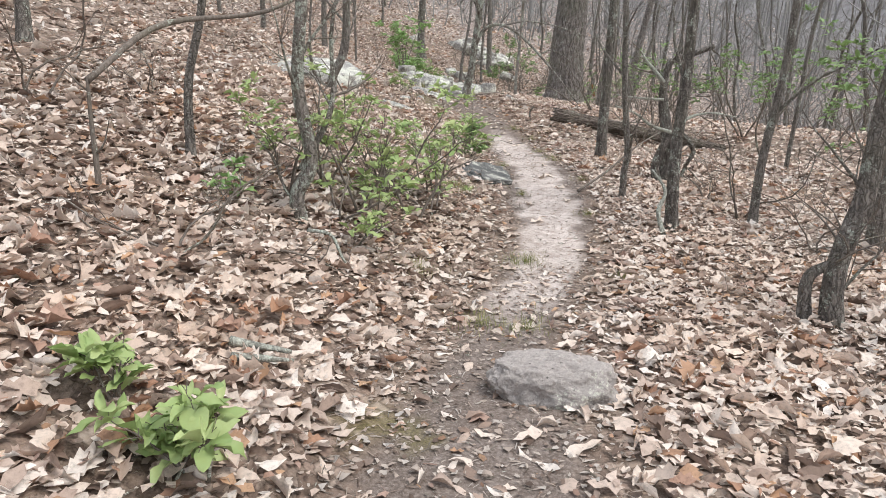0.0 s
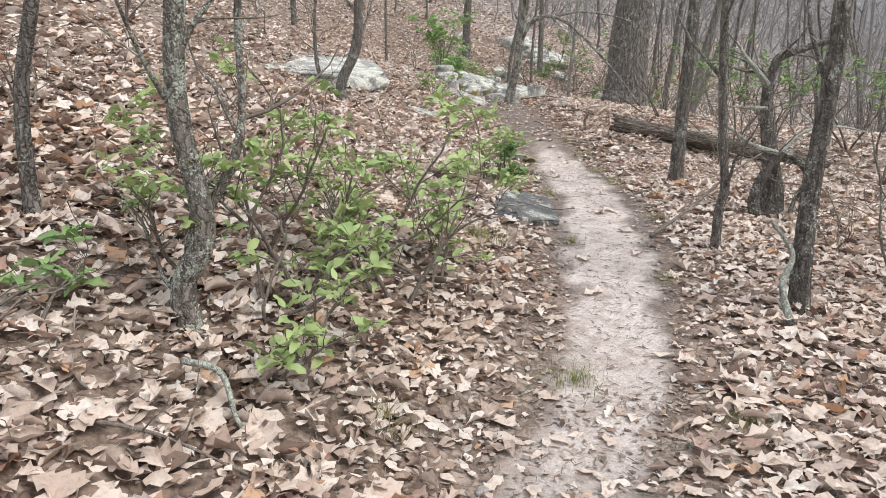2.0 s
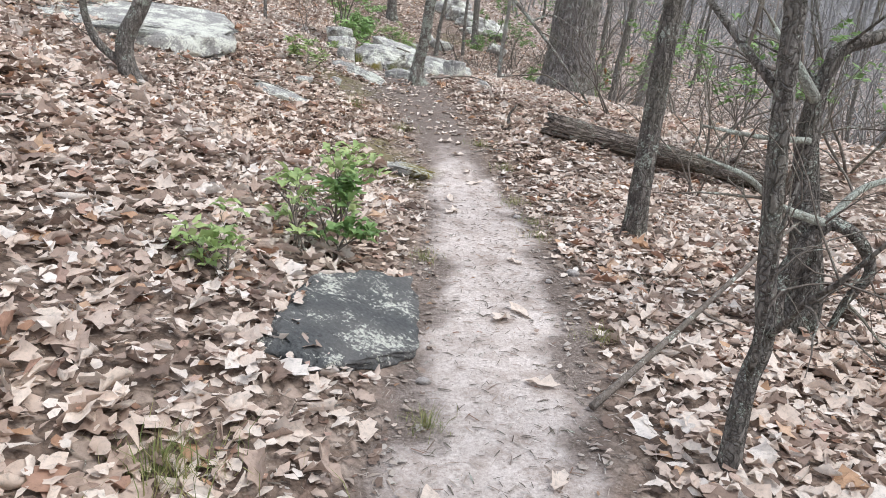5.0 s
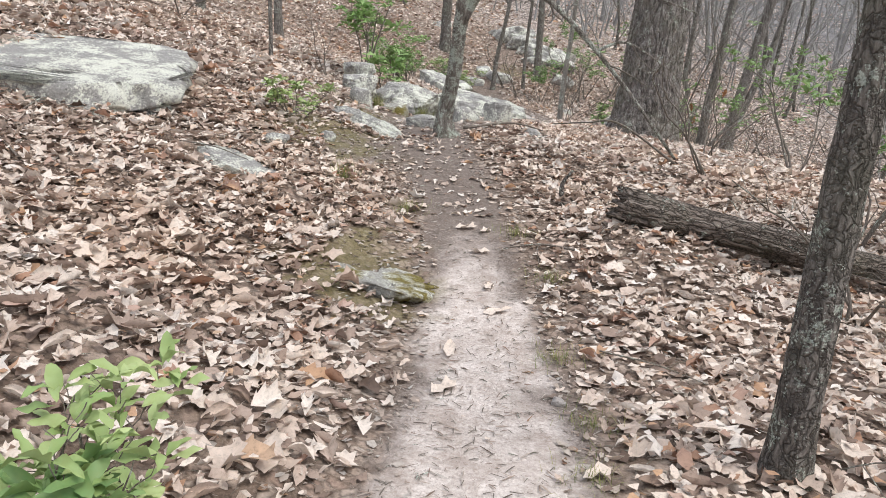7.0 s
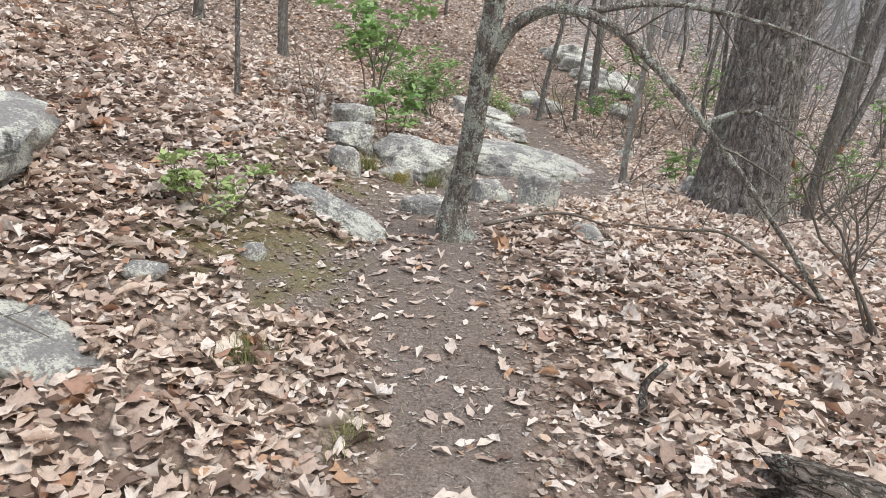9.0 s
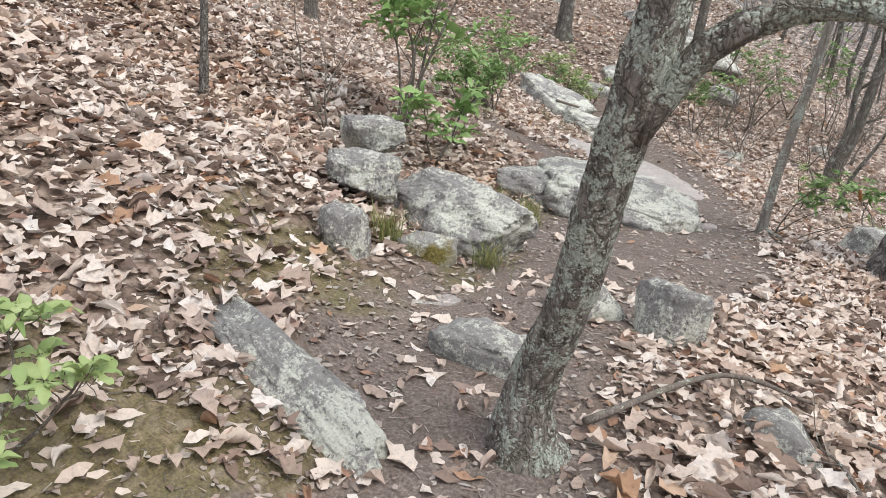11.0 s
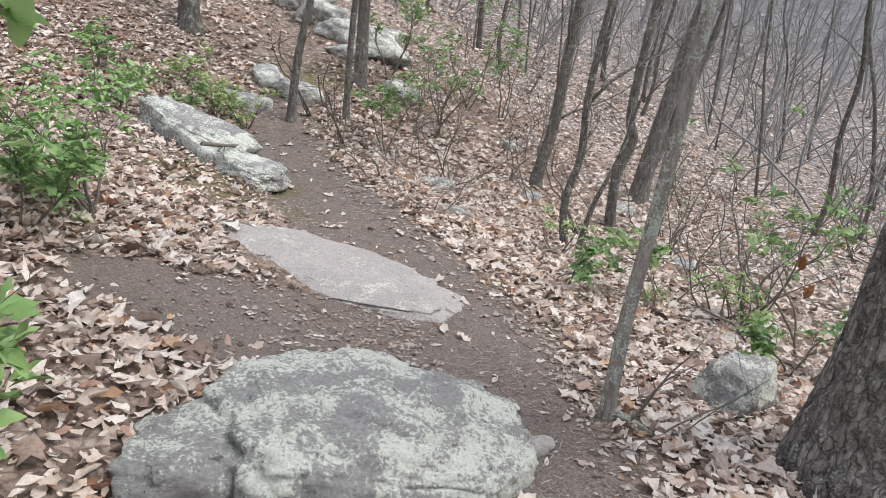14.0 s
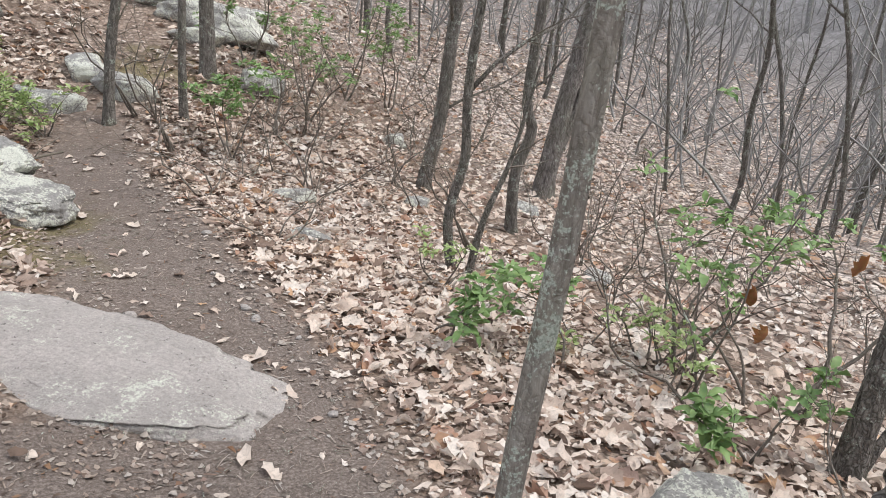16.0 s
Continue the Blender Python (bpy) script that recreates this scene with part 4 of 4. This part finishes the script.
stick([(3.2, 14.9, 0.02), (2.6, 14.8, 0.35), (2.3, 14.9, 0.3), (2.0, 15.2, 0.2)], 0.014, "thin dead branch in the leaves", seed=8)
stick([(1.1, 15.1, 0.06), (1.6, 15.6, 0.08), (2.0, 15.7, 0.03)], 0.016, "thin dead branch in the leaves", seed=9, twig=1)
stick([(1.95, 13.3, 0.0), (1.93, 13.32, 0.15), (2.0, 13.3, 0.28)], 0.025, "short broken stump stub by the log", DARKBARK, 0, 10)
stick([(0.45, 23.2, 0.25), (0.75, 23.6, 0.25), (1.1, 24.6, 0.15)], 0.02, "dead branch lying along the ledge", seed=11)
g = np.random.default_rng(33)
for i in range(34):
    y = g.uniform(3, 24)
    x = float(along(y, 1)) + g.choice([-1, 1]) * g.uniform(0.5, 3.2)
    a, L = g.uniform(0, 6.28), g.uniform(0.2, 0.6)
    stick([(x, y, 0.03), (x + L * 0.5 * np.cos(a), y + L * 0.5 * np.sin(a), 0.06), (x + L * np.cos(a), y + L * np.sin(a), 0.03)], g.uniform(0.004, 0.010), "thin fallen twig on the leaf bed", seed=100 + i, twig=2)


# ---- shrubs ----
def shrub(x, y, height, spread, stems, label, leaf=GREEN, size=(0.05, 0.10), whorls=40, seed=1, name="laurel_shrub", lean=(0, 0), bare=0.35, group="green shrubs", per=6, withered=0, wild=0.13):
    """A shrub: bent stems that fork, with whorls of leaves at the twig ends."""
    g = np.random.default_rng(seed)
    root = base(name, x, y, gz(x, y))
    ends, thin = [], []
    for s in range(stems):
        a = g.uniform(0, 6.283)
        way = np.array([np.cos(a) * spread + lean[0], np.sin(a) * spread + lean[1], 1.0])
        L = height * g.uniform(0.75, 1.1)
        r = 0.006 + 0.007 * height if whorls else 0.003 + 0.005 * height
        p, q = wander(g, (g.normal(0, 0.03), g.normal(0, 0.03), -0.03), way, L, r, r * 0.35, 9, wild)
        v, f, t = tube(p, q, 7, r * 0.12, seed + s)
        part("stem", put_mesh("stem", v, [f, t], TWIGBARK), root)
        out = []
        twigs_on(g, p, q, 6, height * 0.4, 2, out, 0.5, bare, wild + 0.05)
        ends += [e[0][-1] for e in out] + [e[0][-2] for e in out] + [p[-1]]
        thin += out
    stuff_part("fine_branching", tubes("fine_branching", [tube(a, b, 4, cap=False) for a, b, _ in thin], TWIGBARK), root)
    if whorls:
        ends = np.array(ends)[g.permutation(len(ends))][:whorls]
        n = len(ends) * per
        c = np.repeat(ends, per, 0)
        yaw = (np.tile(np.arange(per) * 6.283 / per, len(ends)) + np.repeat(g.uniform(0, 6.283, len(ends)), per) + g.normal(0, 0.25, n))
        sz = g.uniform(*size, n)
        tilt = g.normal(0.12, 0.32, n)
        off = np.stack([-np.sin(yaw), np.cos(yaw), np.sin(tilt)], -1) * sz[:, None] * 0.55
        me = scatter("foliage", GREEN_LEAF, c + off + g.normal(0, 0.012, (n, 3)), sz, yaw, tilt, g.normal(0, 0.3, n), g.normal(-0.35, 0.25, n), g.normal(0.25, 0.3, n), leaf)
        stuff_part("foliage", me, root)
    for k in range(withered):
        a = g.uniform(0, 6.283)
        p = np.array([[np.cos(a) * 0.12, np.sin(a) * 0.12, height * g.uniform(0.55, 0.8)]])
        one = np.ones(1)
        me = scatter("withered_leaf", OAK_LEAF, p, one * 0.15, one * a, one * 1.35, one * 0.3, one * 0.8, one * 0.9, RUSSET)
        part("withered_leaf", me, root, "hanging russet dead leaf")
    return tagged(root, label, "shrub", group)


YOUNG, LAUREL = "open sapling shrub with pale green spring leaves", "glossy green laurel shrub on the leafy bank"
shrub(-1.16, 2.26, 0.22, 0.5, 3, "low green seedling with broad leaves", LIME, (0.08, 0.12), 9, 1, "seedling", per=6)
shrub(-0.92, 2.08, 0.26, 0.6, 4, "low green seedling with broad leaves", LIME, (0.08, 0.13), 14, 2, "seedling", per=6)
for i, (x, y, h, w) in enumerate([(-0.60, 5.2, 0.80, 30), (-0.2, 5.55, 0.85, 34), (-0.05, 5.95, 0.65, 28), (-0.4, 5.9, 0.85, 26), (-0.52, 4.72, 0.42, 18), (-0.85, 5.6, 0.8, 24), (-0.05, 6.5, 0.5, 18), (-1.05, 5.1, 0.7, 16), (0.28, 8.75, 0.4, 10)]):
    shrub(x, y, h, 0.5, 3, YOUNG, LIME, (0.06, 0.105), w, 10 + i, "sapling_shrub", (0.1, -0.05), per=5)
shrub(-1.3, 4.4, 0.40, 0.4, 1, "tiny green seedling in the leaves", GREEN, (0.07, 0.11), 6, 30, "seedling")
shrub(0.45, 8.85, 0.32, 0.4, 3, "low green clump behind the dark rock", GREEN, (0.06, 0.10), 22, 31, "seedling")
shrub(0.44, 9.1, 0.48, 0.4, 3, "low green clump beside the path", LIME, (0.06, 0.10), 20, 32, "seedling")
shrub(0.10, 8.1, 0.30, 0.35, 2, "small green seedling in the leaf bed", LIME, (0.06, 0.10), 10, 33, "seedling")
shrub(-0.42, 14.2, 0.34, 0.6, 5, "low green-yellow shrub on the mossy bank", LIME, (0.05, 0.09), 34, 34, "sapling_shrub")
shrub(-0.48, 18.3, 1.30, 0.36, 5, LAUREL, BRIGHT, (0.11, 0.17), 52, 35, lean=(0.05, 0), bare=0.5)
shrub(-0.14, 18.25, 0.70, 0.45, 2, "leggy laurel with a few pale leaves", BRIGHT, (0.10, 0.15), 18, 36)
shrub(-0.12, 20.9, 0.95, 0.55, 7, "dense bright green shrub on the bank", BRIGHT, (0.055, 0.09), 160, 37, per=6, bare=0.2)
shrub(-0.9, 17.9, 1.0, 0.5, 3, LAUREL, GREEN, (0.07, 0.11), 0, 38, "bare_shrub")
for i, (x, y) in enumerate([(0.1, 24.9), (0.5, 25.3), (-0.4, 24.6), (0.9, 25.4), (-0.7, 25.6), (0.3, 26.2)]):
    shrub(x, y, 0.5, 0.7, 4, "low evergreen ground shrub above the ledge", (GREEN, LIME)[i % 2], (0.05, 0.09), 40, 40 + i, "ground_shrub")
for i, (x, y, h) in enumerate([(4.9, 20.35, 0.95), (3.9, 20.9, 0.6), (4.3, 19.75, 0.55), (4.9, 20.9, 1.3), (5.2, 20.2, 1.5), (5.6, 21.8, 1.1), (3.3, 21.2, 0.5)]):
    shrub(x, y, h, 0.35, 2, "thin laurel with drooping green leaves below the trail", GREEN, (0.07, 0.12), 16 if i != 0 else 10, 60 + i, "laurel_sapling", bare=0.6, wild=0.2, withered=3 if i == 0 else 1 if i in (1, 4) else 0)
for i, (x, y, h) in enumerate([(3.2, 28.2, 1.2), (3.9, 27.2, 1.4), (4.8, 28.8, 1.5), (2.6, 25.2, 0.9), (5.8, 29.5, 1.6), (4.2, 13.2, 1.5), (5.2, 11.0, 1.8), (6.0, 13.5, 1.8), (4.8, 16.0, 1.4), (3.9, 3.8, 1.9), (4.3, 6.6, 1.7), (5.6, 8.2, 1.7), (-0.3, 20.3, 0.5)]):
    shrub(x, y, h, 0.45, 3, "leggy evergreen laurel in the thin wood", GREEN, (0.06, 0.11), 56, 80 + i, "laurel_shrub", bare=0.55)

for i, (x, y) in enumerate([(4.4, 21.25), (4.75, 21.0), (4.55, 20.6), (3.7, 22.2)]):
    shrub(x, y, 0.42, 0.55, 3, "sparse pale green seedling in the leaf bed", LIME, (0.05, 0.08), 14, 140 + i, "seedling", bare=0.4)

# leafless brush: one of each, set out again below the trail and up the slope
BRUSH = "leafless twiggy brush in the thin wood"
kinds = [shrub(30 + k, -30, 1.0 + 0.25 * k, 0.45, 3, BRUSH, GREEN, (0.05, 0.08), 0, 120 + k, "bare_shrub", group="leafless brush", wild=0.26) for k in range(4)]
g = np.random.default_rng(9)
spots = [(2.63, 24.66), (3.32, 24.5), (4.5, 25.6), (1.7, 26.0), (3.9, 26.6), (5.6, 22.6), (6.3, 24.2), (4.6, 23.6), (2.6, 22.8), (2.2, 23.8), (3.3, 24.8), (2.0, 25.0), (-1.4, 3.6), (-0.7, 5.0)]
while len(spots) < 120:
    x, y = g.uniform(2.4, 13), g.uniform(3, 34)
    if g.random() < 0.2:
        x = g.uniform(-7, -1.8)
    if x - float(along(y, 1)) > 1.5 or x < -1.5:
        spots.append((x, y))
for i, (x, y) in enumerate(spots):
    s = g.uniform(0.6, 1.15)
    m = pose(x, y, gz(x, y), 0, 0, g.uniform(0, 360))
    if i < 4:
        kinds[i].matrix_basis = m
    else:
        copy_thing(kinds[i % 4], m)


# ---- grass ----
def tuft(x, y, n, h, seed, spread=0.07):
    g = np.random.default_rng(seed)
    root_z = gz(x, y)
    shape = (np.array([(-0.014, 0, 0), (0.014, 0, 0), (0.011, 0.5, 0), (-0.011, 0.5, 0), (0, 1.0, 0)]), np.array([(0, 1, 2), (0, 2, 3), (3, 2, 4)]))
    a = g.uniform(0, 6.283, n)
    r = np.abs(g.normal(0, spread, n))
    yaw, tilt, L = g.uniform(0, 6.283, n), g.uniform(0.35, 1.35, n), g.uniform(0.5, 1.1, n) * h
    at = np.stack([r * np.cos(a), r * np.sin(a), np.zeros(n)], -1) + np.stack([-np.sin(yaw) * np.cos(tilt), np.cos(yaw) * np.cos(tilt), np.sin(tilt)], -1) * L[:, None] * 0.5
    me = scatter("grass_tuft", shape, at, L, yaw, tilt, np.zeros(n), g.normal(-0.5, 0.25, n), np.zeros(n), GRASS)
    ob = new("grass_tuft", me)
    ob.matrix_world = pose(x, y, root_z)
    return tagged(ob, "small tuft of dry and green grass", "grass", kind="stuff")


for i, (x, y, n, h, s) in enumerate([(0.95, 7.55, 60, 0.10, 0.05), (1.75, 8.3, 50, 0.09, 0.06), (0.2, 7.0, 120, 0.14, 0.15), (1.75, 11.9, 60, 0.10, 0.08), (1.70, 10.9, 70, 0.09, 0.10), (0.62, 17.75, 90, 0.20, 0.07),
                                     (0.12, 17.05, 80, 0.2, 0.06), (0.0, 16.4, 90, 0.22, 0.06), (0.45, 3.9, 70, 0.10, 0.12), (0.2, 4.0, 80, 0.10, 0.14), (0.55, 16.55, 60, 0.2, 0.05), (0.95, 9.3, 60, 0.1, 0.08),
                                     (0.65, 5.3, 110, 0.10, 0.12), (1.3, 4.9, 60, 0.08, 0.1), (1.45, 6.7, 60, 0.08, 0.1), (0.75, 12.9, 90, 0.1, 0.12), (1.55, 12.6, 80, 0.1, 0.1), (-0.2, 4.6, 60, 0.14, 0.1), (0.25, 13.1, 60, 0.16, 0.08), (0.35, 18.2, 60, 0.16, 0.06), (1.78, 10.3, 60, 0.09, 0.1), (1.72, 9.9, 60, 0.08, 0.09), (0.62, 17.9, 70, 0.2, 0.07), (-0.02, 17.3, 60, 0.16, 0.06)]):
    tuft(x, y, n * 2, h, 300 + i, s)


# ---- the leaf bed, laid round the rocks ----
LITTER = "deep bed of curled tan and brown fallen leaves on the ground"
litter("leaf_litter", LITTER, 27000, -3.0, 4.4, 1.2, 27.0, OAK_LEAF, 0.065, 0.17, 1)
litter("leaf_litter", LITTER, 6500, -3.0, 4.2, 1.2, 24.0, CURLED, 0.06, 0.13, 17)
litter("leaf_litter", LITTER, 60000, -3.4, 5.2, 0.8, 28.0, PLAIN_LEAF, 0.045, 0.115, 2)
litter("leaf_litter", LITTER, 90000, -3.2, 4.8, 1.0, 26.0, SCRAP, 0.02, 0.06, 7)
litter("leaf_litter", LITTER, 62000, -12.0, 13.0, 0.5, 40.0, FAR_LEAF, 0.07, 0.16, 3, False, 2.6)
litter("leaf_litter", LITTER, 30000, -8.0, 10.5, 0.5, 33.0, FAR_LEAF, 0.07, 0.15, 6, False, 2.2)
litter("leaf_litter", LITTER, 70000, -24.0, 30.0, 16.0, 75.0, SLIP, 0.10, 0.22, 4, False, 8.0)


def fragments(n, seed, y0=1.5, gap=0.28, wide=0.45, big=0.065, y1=26.0, shape=SCRAP, small=0.015, material=CRUMB):
    g = np.random.default_rng(seed)
    y = g.uniform(y0, y1, n)
    x = along(y, 1) + g.choice([-1, 1], n) * (gap + np.abs(g.normal(0, wide, n)))
    at = np.stack([x, y, ground(x, y) + 0.008], -1)
    me = scatter("leaf_fragments", shape, at, g.uniform(small, big, n), g.uniform(0, 6.283, n), g.normal(0, 0.15, n), g.normal(0, 0.15, n), g.normal(0, 0.5, n), g.normal(0, 0.4, n), material)
    return tagged(new("leaf_fragments", me), "broken bits of dry leaves along the trail", "leaf litter", kind="stuff")


fragments(10000, 8, big=0.05)
fragments(1500, 9, 12.8, 0.0, 0.7, 0.03)
fragments(1800, 11, 18.8, 0.3, 1.0, 0.04, 20.6)
fragments(1800, 12, 12.8, 0.4, 0.8, 0.04, 15.6)
fragments(2200, 10, 1.2, 0.0, 0.6, 0.045, 5.2)
fragments(420, 13, 12.9, 0.0, 0.45, 0.12, 16.6, PLAIN_LEAF, 0.05, DEAD)
fragments(240, 14, 1.6, 0.0, 0.40, 0.12, 5.0, PLAIN_LEAF, 0.05, DEAD)
fragments(200, 15, 17.5, 0.0, 0.60, 0.10, 25.0, PLAIN_LEAF, 0.04, DEAD)
crumbs("trail_debris", "needles and leaf crumbs strewn over the trodden dirt", 26000, 5, CRUMB, 0.6)
crumbs("twig_debris", "dark twig bits and needles strewn over the trail and its banks", 34000, 6, TWIGBARK, 0.9)


# single leaves lying on the trodden path
g = np.random.default_rng(61)
one = np.ones(1)
kinds = [scatter("fallen_leaf", (OAK_LEAF, PLAIN_LEAF)[k % 2], np.zeros((1, 3)), one * (0.13 + 0.015 * k), one * k, one * 0.05, one * 0.08, one * 0.25, one * 0.3, DEAD) for k in range(4)]
lying = [(1.41, 13.26), (1.35, 12.61), (1.74, 12.08), (1.19, 10.95), (0.64, 4.42), (-0.41, 4.13), (0.36, 14.66), (1.14, 5.57), (0.39, 3.9), (0.25, 2.6)]
for y in np.linspace(2.2, 25.0, 44):
    lying.append((float(along(y, 1)) + g.normal(0, 0.33), y + g.normal(0, 0.2)))
for i, (x, y) in enumerate(lying):
    ob = new("fallen_leaf", kinds[i % 4])
    ob.matrix_world = pose(x, y, gz(x, y) + 0.012, g.normal(0, 4), g.normal(0, 4), g.uniform(0, 360))
    tagged(ob, "dry tan fallen leaf lying on the path", "leaf", "leaves on the path")
